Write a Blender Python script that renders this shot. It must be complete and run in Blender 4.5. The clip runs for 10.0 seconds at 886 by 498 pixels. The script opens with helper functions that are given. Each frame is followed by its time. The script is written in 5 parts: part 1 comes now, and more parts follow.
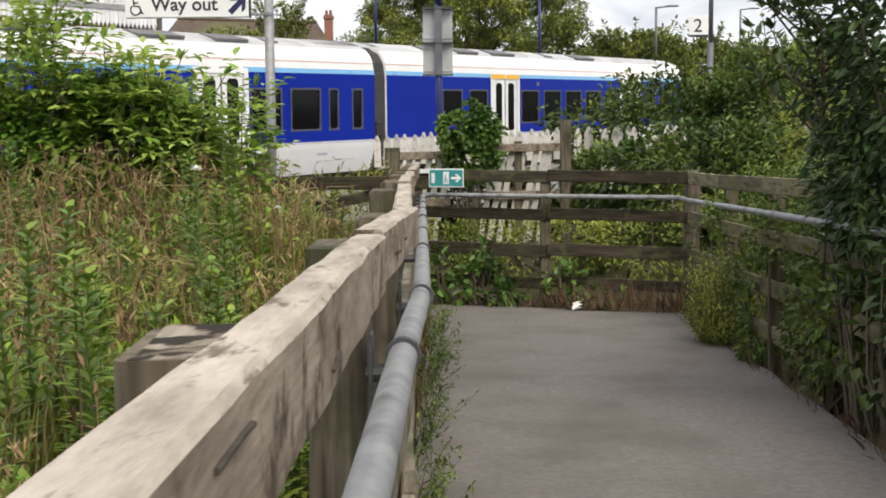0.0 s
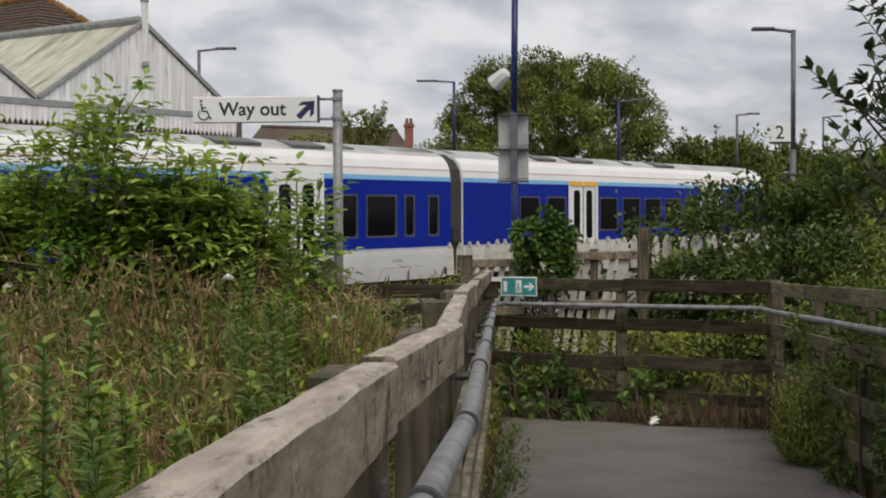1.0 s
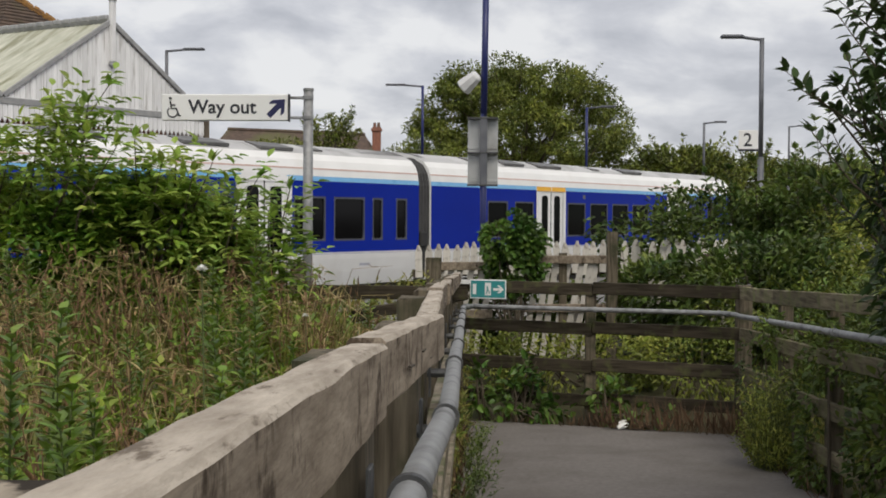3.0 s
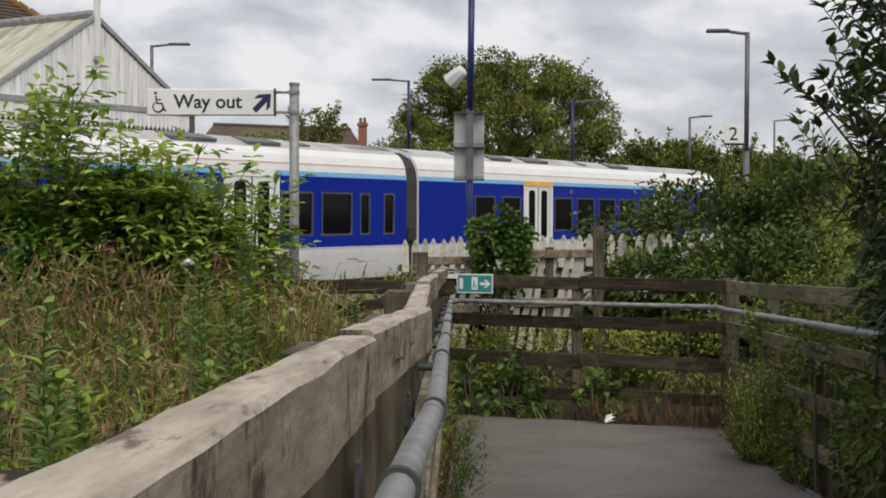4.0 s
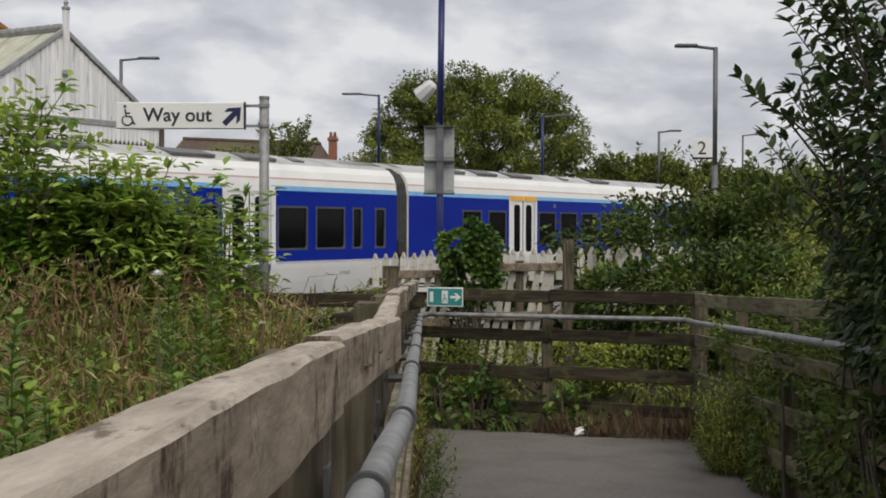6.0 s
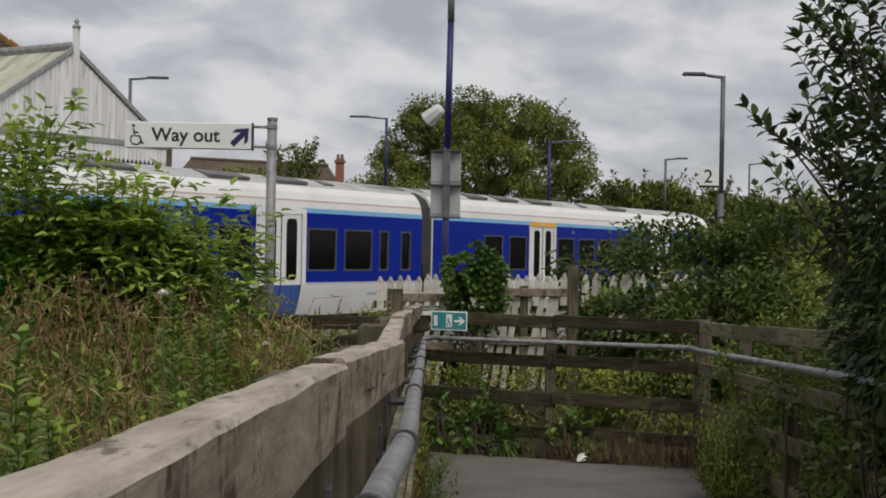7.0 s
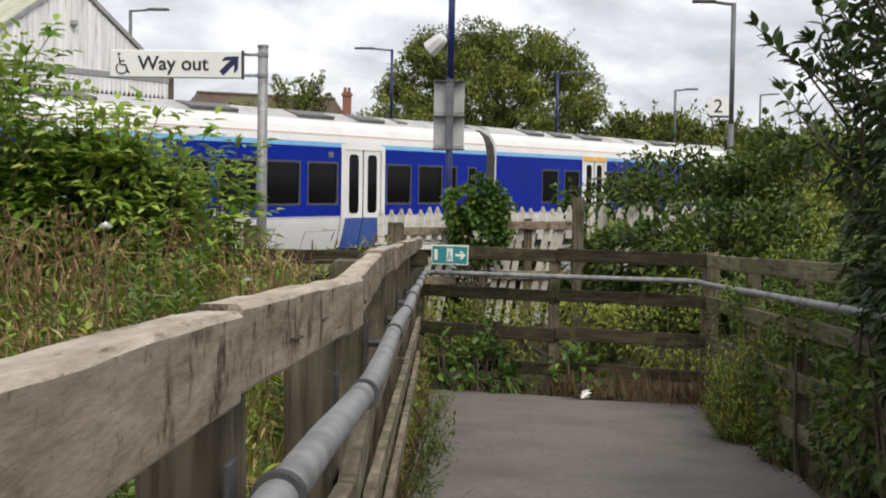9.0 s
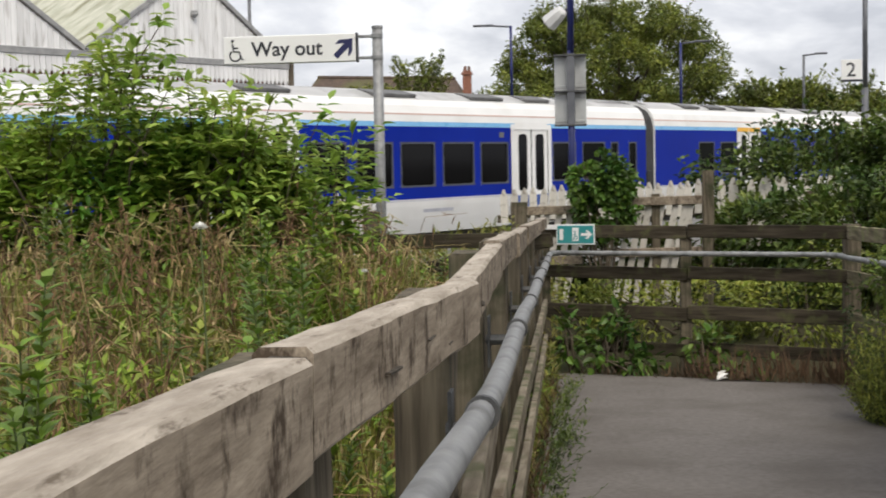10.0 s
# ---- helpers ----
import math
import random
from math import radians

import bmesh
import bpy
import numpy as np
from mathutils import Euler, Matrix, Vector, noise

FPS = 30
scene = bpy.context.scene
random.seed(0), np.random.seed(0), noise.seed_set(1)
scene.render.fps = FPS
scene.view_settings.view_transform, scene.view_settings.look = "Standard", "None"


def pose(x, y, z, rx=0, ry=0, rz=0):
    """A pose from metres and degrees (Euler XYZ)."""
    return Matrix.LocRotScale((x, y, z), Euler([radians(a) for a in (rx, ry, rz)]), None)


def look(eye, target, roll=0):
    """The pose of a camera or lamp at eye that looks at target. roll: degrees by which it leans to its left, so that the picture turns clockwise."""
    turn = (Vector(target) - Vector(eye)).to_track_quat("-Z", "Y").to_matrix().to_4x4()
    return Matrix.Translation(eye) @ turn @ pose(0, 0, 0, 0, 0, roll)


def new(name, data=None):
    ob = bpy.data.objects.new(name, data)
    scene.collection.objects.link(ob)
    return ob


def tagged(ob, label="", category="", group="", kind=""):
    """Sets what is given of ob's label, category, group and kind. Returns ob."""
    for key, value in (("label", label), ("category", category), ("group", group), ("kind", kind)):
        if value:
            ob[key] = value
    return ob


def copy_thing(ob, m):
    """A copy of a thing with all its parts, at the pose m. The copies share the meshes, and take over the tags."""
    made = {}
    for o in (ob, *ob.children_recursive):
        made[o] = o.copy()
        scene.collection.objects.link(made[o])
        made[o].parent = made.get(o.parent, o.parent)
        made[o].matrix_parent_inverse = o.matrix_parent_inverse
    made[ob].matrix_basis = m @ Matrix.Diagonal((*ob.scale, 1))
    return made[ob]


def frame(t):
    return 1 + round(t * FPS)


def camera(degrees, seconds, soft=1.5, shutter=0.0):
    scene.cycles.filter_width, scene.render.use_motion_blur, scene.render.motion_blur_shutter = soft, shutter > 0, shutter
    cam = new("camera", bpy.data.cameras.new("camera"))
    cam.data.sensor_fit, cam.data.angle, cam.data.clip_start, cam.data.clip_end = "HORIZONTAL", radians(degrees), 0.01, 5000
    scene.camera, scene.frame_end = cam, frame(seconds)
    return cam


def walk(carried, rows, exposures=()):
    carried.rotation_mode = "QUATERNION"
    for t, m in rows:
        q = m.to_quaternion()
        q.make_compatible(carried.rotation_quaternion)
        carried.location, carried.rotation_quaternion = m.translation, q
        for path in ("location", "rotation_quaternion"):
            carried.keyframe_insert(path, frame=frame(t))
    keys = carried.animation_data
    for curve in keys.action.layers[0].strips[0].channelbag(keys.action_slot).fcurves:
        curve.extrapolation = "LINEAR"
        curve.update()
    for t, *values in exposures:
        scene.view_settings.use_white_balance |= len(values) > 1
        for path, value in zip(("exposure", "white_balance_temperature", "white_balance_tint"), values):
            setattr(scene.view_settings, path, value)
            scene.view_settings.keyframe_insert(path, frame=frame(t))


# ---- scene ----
cam = camera(36.0, 10.0, soft=1.8, shutter=0.25)
PATH = [
    (0, (0.397, -4.701, 1.956), (0.373, -2.712, 1.744), -0.5),
    (0.1, (0.41, -4.664, 1.957), (0.3918, -2.6753, 1.7494), -0.5),
    (0.2, (0.424, -4.628, 1.958), (0.4118, -2.6358, 1.7789), -0.51),
    (0.3, (0.437, -4.591, 1.958), (0.4262, -2.596, 1.8208), -0.4),
    (0.5, (0.464, -4.518, 1.96), (0.429, -2.519, 1.887), -0.3),
    (0.8, (0.463, -4.399, 1.953), (0.3619, -2.4032, 1.8766), -0.42),
    (1, (0.463, -4.32, 1.948), (0.323, -2.325, 1.893), -0.3),
    (1.2, (0.455, -4.31, 1.942), (0.2944, -2.3164, 1.9033), -0.58),
    (1.5, (0.443, -4.294, 1.934), (0.233, -2.305, 1.894), -0.4),
    (2, (0.44, -4.31, 1.911), (0.256, -2.319, 1.865), 0.5),
    (2.5, (0.432, -4.277, 1.912), (0.308, -2.282, 1.867), 0.6),
    (4, (0.423, -4.258, 1.907), (0.353, -2.26, 1.853), 0.2),
    (4.5, (0.427, -4.254, 1.902), (0.381, -2.256, 1.847), 0.0),
    (5, (0.43, -4.264, 1.899), (0.398, -2.265, 1.847), -0.2),
    (5.5, (0.427, -4.268, 1.897), (0.395, -2.269, 1.849), -0.1),
    (7, (0.428, -4.29, 1.899), (0.393, -2.29, 1.901), 1.1),
    (7.5, (0.444, -4.265, 1.901), (0.367, -2.266, 1.905), 1.1),
    (8, (0.477, -4.163, 1.908), (0.412, -2.164, 1.908), 1.2),
    (8.5, (0.515, -4.043, 1.899), (0.469, -2.043, 1.866), 1.0),
    (8.7, (0.514, -3.995, 1.893), (0.4691, -1.996, 1.8324), 0.89),
    (9, (0.512, -3.922, 1.883), (0.464, -1.925, 1.788), 0.8),
    (9.2, (0.493, -3.854, 1.895), (0.4832, -1.8585, 1.768), 0.02),
    (9.5, (0.465, -3.753, 1.914), (0.466, -1.756, 1.798), -0.8),
    (9.7, (0.481, -3.691, 1.909), (0.4209, -1.6955, 1.7963), -1.52),
    (9.8, (0.488, -3.661, 1.907), (0.3439, -1.6696, 1.7836), -1.41),
    (10, (0.504, -3.599, 1.902), (0.273, -1.617, 1.775), -1.2),
]
walk(cam, [(t, look(eye, target, roll)) for t, eye, target, roll in PATH],
     exposures=[(0, 0.3), (0.5, -0.47), (1.0, -0.48), (1.5, -0.78), (2.0, -0.5), (2.5, -0.38), (4.0, -0.34), (4.5, -0.3), (5.5, -0.34), (7.0, -0.66), (7.5, -0.6), (8.0, -0.45), (8.5, -0.33), (9.0, 0.0), (9.2, 0.05), (9.5, -0.12), (10.0, 0.0)])

# ---------------------------------------------------------------- sky, sun, exposure
SUN_EL, SUN_AZ = radians(52), radians(160)
world = bpy.data.worlds.new("world")
scene.world = world
world.use_nodes = True
wn, wl = world.node_tree.nodes, world.node_tree.links
wn.clear()


def wnode(kind, **kw):
    n = wn.new(kind)
    for k, v in kw.items():
        if k == "vals":
            for i, x in v.items():
                n.inputs[i].default_value = x
        elif k == "op":
            n.operation = v
    return n


w_out = wn.new("ShaderNodeOutputWorld")
w_sky = wn.new("ShaderNodeTexSky")
w_sky.sky_type = "NISHITA"
w_sky.sun_disc = False
w_sky.sun_elevation, w_sky.sun_rotation = SUN_EL, SUN_AZ
w_bg1 = wn.new("ShaderNodeBackground")
w_bg1.inputs[1].default_value = 0.1
wl.new(w_sky.outputs[0], w_bg1.inputs[0])
# a broken layer of grey and white cloud on a flat deck
w_tc = wn.new("ShaderNodeTexCoord")
w_sep = wn.new("ShaderNodeSeparateXYZ")
wl.new(w_tc.outputs["Generated"], w_sep.inputs[0])
w_add = wnode("ShaderNodeMath", op="ADD", vals={1: 0.42})
wl.new(w_sep.outputs[2], w_add.inputs[0])
w_max = wnode("ShaderNodeMath", op="MAXIMUM", vals={1: 0.05})
wl.new(w_add.outputs[0], w_max.inputs[0])
w_dx = wnode("ShaderNodeMath", op="DIVIDE")
w_dy = wnode("ShaderNodeMath", op="DIVIDE")
wl.new(w_sep.outputs[0], w_dx.inputs[0])
wl.new(w_max.outputs[0], w_dx.inputs[1])
wl.new(w_sep.outputs[1], w_dy.inputs[0])
wl.new(w_max.outputs[0], w_dy.inputs[1])
w_com = wn.new("ShaderNodeCombineXYZ")
wl.new(w_dx.outputs[0], w_com.inputs[0])
wl.new(w_dy.outputs[0], w_com.inputs[1])
w_noise = wnode("ShaderNodeTexNoise", vals={"Scale": 5.2, "Detail": 8.0, "Roughness": 0.52, "Distortion": 0.25})
wl.new(w_com.outputs[0], w_noise.inputs["Vector"])
w_ramp = wn.new("ShaderNodeValToRGB")
w_ramp.color_ramp.elements[0].position, w_ramp.color_ramp.elements[0].color = 0.37, (0.65, 0.665, 0.725, 1)
w_ramp.color_ramp.elements[1].position, w_ramp.color_ramp.elements[1].color = 0.60, (1.10, 1.10, 1.115, 1)
el = w_ramp.color_ramp.elements.new(0.485)
el.color = (0.84, 0.85, 0.905, 1)
wl.new(w_noise.outputs["Fac"], w_ramp.inputs[0])
w_bg2 = wn.new("ShaderNodeBackground")
w_bg2.inputs[1].default_value = 1.0
wl.new(w_ramp.outputs[0], w_bg2.inputs[0])
w_mix = wn.new("ShaderNodeMixShader")
w_mix.inputs[0].default_value = 0.9
wl.new(w_bg1.outputs[0], w_mix.inputs[1])
wl.new(w_bg2.outputs[0], w_mix.inputs[2])
wl.new(w_mix.outputs[0], w_out.inputs[0])

sun = new("sun", bpy.data.lights.new("sun", "SUN"))
sun.data.energy, sun.data.angle, sun.data.color = 2.4, radians(34), (1.0, 0.92, 0.79)
sun.matrix_world = look((0, 0, 30), (math.sin(SUN_AZ) * -20, math.cos(SUN_AZ) * -20, 30 - 20 * math.tan(SUN_EL)))


# ---------------------------------------------------------------- materials
def material(name, base=(0.5, 0.5, 0.5), second=None, rough=0.7, metal=0.0, scale=6.0, bump=0.2, fine=60.0,
             stretch=(1, 1, 1), island=0.0, hue=0.0, objrand=0.0, stain=None, stain_scale=1.2, stain_at=(0.52, 0.72),
             rough_var=0.1, translucent=0.0, spec=0.5, bump_dist=0.004, stain_stretch=(1, 1, 1), grain=0.5, stain_grain=0.5):
    """Two colours mixed by noise, stains at a larger scale, fine grain in relief."""
    m = bpy.data.materials.new(name)
    m.use_nodes = True
    n, l = m.node_tree.nodes, m.node_tree.links
    n.clear()
    out = n.new("ShaderNodeOutputMaterial")
    bs = n.new("ShaderNodeBsdfPrincipled")
    bs.inputs["Metallic"].default_value = metal
    bs.inputs["Specular IOR Level"].default_value = spec
    tc = n.new("ShaderNodeTexCoord")
    mp = n.new("ShaderNodeMapping")
    mp.inputs["Scale"].default_value = stretch
    l.new(tc.outputs["Object"], mp.inputs["Vector"])
    n1 = n.new("ShaderNodeTexNoise")
    n1.inputs["Scale"].default_value, n1.inputs["Detail"].default_value = scale, 6
    n1.inputs["Roughness"].default_value = grain
    l.new(mp.outputs[0], n1.inputs["Vector"])
    r1 = n.new("ShaderNodeValToRGB")
    r1.color_ramp.elements[0].position, r1.color_ramp.elements[1].position = 0.32, 0.68
    r1.color_ramp.elements[0].color = (*base, 1)
    r1.color_ramp.elements[1].color = (*(second or [min(1, c * 1.25) for c in base]), 1)
    l.new(n1.outputs["Fac"], r1.inputs[0])
    col = r1.outputs[0]
    if stain:
        n2 = n.new("ShaderNodeTexNoise")
        n2.inputs["Scale"].default_value, n2.inputs["Detail"].default_value = stain_scale, 5
        n2.inputs["Roughness"].default_value = stain_grain
        ms2 = n.new("ShaderNodeMapping")
        ms2.inputs["Scale"].default_value = stain_stretch
        l.new(tc.outputs["Object"], ms2.inputs["Vector"])
        l.new(ms2.outputs[0], n2.inputs["Vector"])
        r2 = n.new("ShaderNodeMapRange")
        r2.inputs[1].default_value, r2.inputs[2].default_value = stain_at
        l.new(n2.outputs["Fac"], r2.inputs[0])
        mx = n.new("ShaderNodeMix")
        mx.data_type = "RGBA"
        l.new(r2.outputs[0], mx.inputs["Factor"])
        l.new(col, mx.inputs["A"])
        mx.inputs["B"].default_value = (*stain, 1)
        col = mx.outputs["Result"]
    if island or hue or objrand:
        hs = n.new("ShaderNodeHueSaturation")
        src = n.new("ShaderNodeObjectInfo").outputs["Random"] if objrand else n.new("ShaderNodeNewGeometry").outputs["Random Per Island"]
        k = objrand or island
        v = n.new("ShaderNodeMapRange")
        v.inputs[3].default_value, v.inputs[4].default_value = 1 - k, 1 + k
        l.new(src, v.inputs[0])
        l.new(v.outputs[0], hs.inputs["Value"])
        if hue:
            w = n.new("ShaderNodeTexWhiteNoise")
            w.noise_dimensions = "1D"
            l.new(src, w.inputs["W"])
            h = n.new("ShaderNodeMapRange")
            h.inputs[3].default_value, h.inputs[4].default_value = 0.5 - hue, 0.5 + hue
            l.new(w.outputs["Value"], h.inputs[0])
            l.new(h.outputs[0], hs.inputs["Hue"])
        l.new(col, hs.inputs["Color"])
        col = hs.outputs[0]
    l.new(col, bs.inputs["Base Color"])
    n3 = n.new("ShaderNodeTexNoise")
    n3.inputs["Scale"].default_value, n3.inputs["Detail"].default_value = fine, 4
    l.new(mp.outputs[0], n3.inputs["Vector"])
    rr = n.new("ShaderNodeMapRange")
    rr.inputs[3].default_value, rr.inputs[4].default_value = max(0.02, rough - rough_var), min(1, rough + rough_var)
    l.new(n1.outputs["Fac"], rr.inputs[0])
    l.new(rr.outputs[0], bs.inputs["Roughness"])
    if bump:
        b = n.new("ShaderNodeBump")
        b.inputs["Strength"].default_value, b.inputs["Distance"].default_value = bump, bump_dist
        l.new(n3.outputs["Fac"], b.inputs["Height"])
        l.new(b.outputs[0], bs.inputs["Normal"])
    end = bs.outputs[0]
    if translucent:
        tr = n.new("ShaderNodeBsdfTranslucent")
        l.new(col, tr.inputs[0])
        ms = n.new("ShaderNodeMixShader")
        ms.inputs[0].default_value = translucent
        l.new(end, ms.inputs[1])
        l.new(tr.outputs[0], ms.inputs[2])
        end = ms.outputs[0]
    l.new(end, out.inputs[0])
    return m


M = {}
M["asphalt"] = material("asphalt", (0.145, 0.132, 0.122), (0.20, 0.184, 0.172), 0.92, scale=26, bump=0.4, fine=150, stain=(0.115, 0.103, 0.092), stain_scale=1.3, stain_at=(0.45, 0.75), spec=0.2)
M["soil"] = material("soil", (0.055, 0.05, 0.03), (0.09, 0.085, 0.045), 0.95, scale=3, bump=0.8, fine=40, stain=(0.05, 0.07, 0.025), bump_dist=0.02, spec=0.2)
M["ballast"] = material("ballast", (0.13, 0.115, 0.10), (0.24, 0.22, 0.2), 0.95, scale=18, bump=0.9, fine=24, bump_dist=0.03)
M["platform"] = material("platform", (0.15, 0.145, 0.135), (0.20, 0.195, 0.185), 0.9, scale=3, bump=0.3, fine=90)
M["rail_wood"] = material("weathered_rail_wood", (0.15, 0.118, 0.087), (0.40, 0.335, 0.26), 0.9, scale=30, bump=0.28, fine=95, stretch=(1, 0.16, 1), stain=(0.075, 0.056, 0.04), stain_scale=15, stain_at=(0.52, 0.63), stain_stretch=(1, 0.8, 0.6), grain=0.7, stain_grain=0.72, spec=0.15, bump_dist=0.006, objrand=0.12)
M["rail_top"] = material("pale_rail_top", (0.27, 0.23, 0.185), (0.55, 0.49, 0.415), 0.9, scale=24, bump=0.6, fine=110, stretch=(1, 0.2, 1), stain=(0.16, 0.13, 0.10), stain_scale=34, stain_at=(0.57, 0.66), stain_stretch=(1, 0.25, 1), grain=0.7, stain_grain=0.7, spec=0.15, bump_dist=0.006, objrand=0.08)
M["end_grain"] = material("dark_end_grain", (0.03, 0.024, 0.018), (0.08, 0.065, 0.05), 0.95, scale=60, bump=0.6)
M["low_rail"] = material("lower_rail_wood", (0.15, 0.12, 0.085), (0.34, 0.295, 0.225), 0.9, scale=26, bump=0.8, fine=90, stretch=(1, 0.15, 1), stain=(0.10, 0.11, 0.05), stain_scale=6, stain_at=(0.5, 0.66), spec=0.18, objrand=0.2)
M["post_wood"] = material("dark_post_wood", (0.055, 0.045, 0.032), (0.18, 0.152, 0.11), 0.9, scale=50, bump=0.8, fine=80, stretch=(1, 1, 0.06), stain=(0.04, 0.046, 0.022), stain_scale=6, spec=0.2)
M["top_wood"] = material("split_post_top_wood", (0.17, 0.14, 0.105), (0.40, 0.35, 0.28), 0.9, scale=40, bump=0.9, fine=80, stretch=(1, 0.15, 1), stain=(0.03, 0.024, 0.017), stain_scale=19, stain_at=(0.50, 0.56), spec=0.2)
M["mossy_rail"] = material("mossy_rail_wood", (0.022, 0.018, 0.012), (0.075, 0.062, 0.044), 0.92, scale=40, bump=0.7, fine=70, stretch=(0.08, 0.08, 1), stain=(0.085, 0.09, 0.038), stain_scale=9, stain_at=(0.54, 0.72), objrand=0.25, spec=0.15)
M["lichen_rail"] = material("lichened_rail_wood", (0.075, 0.062, 0.04), (0.22, 0.19, 0.125), 0.92, scale=40, bump=0.7, fine=70, stretch=(1, 0.08, 1), stain=(0.17, 0.175, 0.08), stain_scale=8, stain_at=(0.5, 0.68), objrand=0.25, spec=0.15)
M["galvanised"] = material("galvanised_steel", (0.23, 0.235, 0.24), (0.34, 0.345, 0.35), 0.58, 0.35, scale=22, bump=0.15, fine=120, stain=(0.15, 0.15, 0.15), stain_scale=9, rough_var=0.12)
M["dark_steel"] = material("dark_bracket_steel", (0.05, 0.052, 0.055), (0.12, 0.12, 0.12), 0.6, 0.4, scale=20, bump=0.2, fine=90)
M["picket"] = material("peeling_picket_paint", (0.45, 0.42, 0.37), (0.66, 0.63, 0.58), 0.85, scale=14, bump=0.4, fine=60, stretch=(1, 1, 0.25), stain=(0.15, 0.12, 0.085), stain_scale=11, stain_at=(0.55, 0.66), objrand=0.2)
M["white_paint"] = material("white_train_paint", (0.80, 0.80, 0.79), (0.86, 0.86, 0.85), 0.35, scale=1.5, bump=0.02, stain=(0.70, 0.68, 0.65), stain_scale=1.0, stain_at=(0.55, 0.85))
M["blue_paint"] = material("blue_train_paint", (0.002, 0.017, 0.27), (0.003, 0.022, 0.32), 0.35, scale=0.8, bump=0.01, spec=0.08)
M["light_blue"] = material("light_blue_stripe", (0.16, 0.42, 0.72), (0.2, 0.47, 0.76), 0.3, bump=0)
M["pale_stripe"] = material("pale_grey_stripe", (0.45, 0.46, 0.52), rough=0.35, bump=0)
M["pink_stripe"] = material("faded_red_stripe", (0.60, 0.40, 0.35), (0.66, 0.47, 0.42), 0.4, bump=0)
M["roof_grey"] = material("train_roof_grey", (0.42, 0.42, 0.42), (0.54, 0.54, 0.54), 0.6, scale=2, bump=0.1, stretch=(0.5, 2, 1), stain=(0.33, 0.33, 0.32), stain_scale=1.3)
M["soot"] = material("sooty_roof_paint", (0.36, 0.36, 0.36), (0.46, 0.46, 0.46), 0.7, scale=3, bump=0.1, stain=(0.11, 0.108, 0.105), stain_scale=1.1, stain_at=(0.38, 0.62))
M["roof_unit"] = material("roof_unit_dark", (0.10, 0.10, 0.10), (0.17, 0.17, 0.17), 0.6, bump=0.1)
# Lighter than the side band: glossy sky reflection is put into this blue.
M["door_blue"] = material("door_lower_blue_sheen", (0.05, 0.115, 0.40), (0.065, 0.14, 0.46), 0.28, scale=0.8, bump=0.01)
M["train_glass"] = material("dark_tinted_glass", (0.003, 0.003, 0.004), (0.005, 0.005, 0.006), 0.08, scale=1, bump=0, rough_var=0.02, spec=0.1)
M["window_rim"] = material("grey_window_rim", (0.05, 0.055, 0.07), (0.085, 0.09, 0.11), 0.5, bump=0)
M["rubber"] = material("black_rubber", (0.016, 0.016, 0.017), (0.028, 0.028, 0.028), 0.7, bump=0.15)
M["gangway"] = material("gangway_bellows", (0.03, 0.03, 0.031), (0.05, 0.05, 0.05), 0.75, bump=0.2)
M["underframe"] = material("underframe_grime", (0.03, 0.027, 0.024), (0.06, 0.055, 0.048), 0.9, bump=0.3)
M["yellow_paint"] = material("yellow_paint", (0.78, 0.40, 0.015), (0.82, 0.44, 0.02), 0.4, bump=0)
M["sign_white"] = material("sign_white", (0.80, 0.80, 0.79), (0.86, 0.86, 0.85), 0.4, scale=3, bump=0.02, stain=(0.7, 0.7, 0.67), stain_scale=4, stain_at=(0.62, 0.85))
M["sign_dark"] = material("sign_print_dark", (0.02, 0.022, 0.03), (0.025, 0.027, 0.035), 0.5, bump=0)
M["sign_navy"] = material("sign_print_navy", (0.012, 0.014, 0.075), (0.016, 0.018, 0.085), 0.5, bump=0)
M["sign_green"] = material("sign_teal_green", (0.03, 0.25, 0.26), (0.05, 0.29, 0.295), 0.4, scale=4, bump=0.02)
M["plate_grey"] = material("plate_back_grey", (0.40, 0.41, 0.41), (0.50, 0.505, 0.50), 0.45, 0.3, scale=4, bump=0.05, stain=(0.33, 0.33, 0.32), stain_scale=3)
M["pole_blue"] = material("pole_navy_paint", (0.012, 0.018, 0.10), (0.018, 0.026, 0.13), 0.4, scale=5, bump=0.03)
M["pole_grey"] = material("lamp_pole_grey", (0.10, 0.105, 0.12), (0.16, 0.165, 0.18), 0.5, 0.3, scale=5, bump=0.05)
M["cast_white"] = material("white_speaker_shell", (0.66, 0.66, 0.66), (0.72, 0.72, 0.72), 0.5, bump=0.03)
M["boarding"] = material("weathered_white_boarding", (0.74, 0.74, 0.745), (0.86, 0.86, 0.86), 0.8, scale=30, bump=0.3, fine=40, stretch=(1, 1, 0.08), stain=(0.40, 0.38, 0.36), stain_scale=8, stain_at=(0.55, 0.76), stain_stretch=(1, 1, 0.16), objrand=0.10)
M["corrugated"] = material("mossy_corrugated_sheet", (0.40, 0.41, 0.33), (0.56, 0.56, 0.48), 0.85, scale=6, bump=0.2, fine=30, stain=(0.25, 0.25, 0.17), stain_scale=2.6, stain_at=(0.5, 0.68), stretch=(0.25, 1, 0.25), stain_stretch=(0.3, 1, 0.3))
M["barge"] = material("grey_barge_board", (0.26, 0.265, 0.27), (0.36, 0.36, 0.36), 0.8, bump=0.15)
M["roof_tile"] = material("brown_roof_tile", (0.07, 0.05, 0.04), (0.13, 0.09, 0.068), 0.9, scale=4, bump=0.6, fine=12, stain=(0.11, 0.11, 0.045), stain_scale=0.35, stain_at=(0.44, 0.58), bump_dist=0.03)
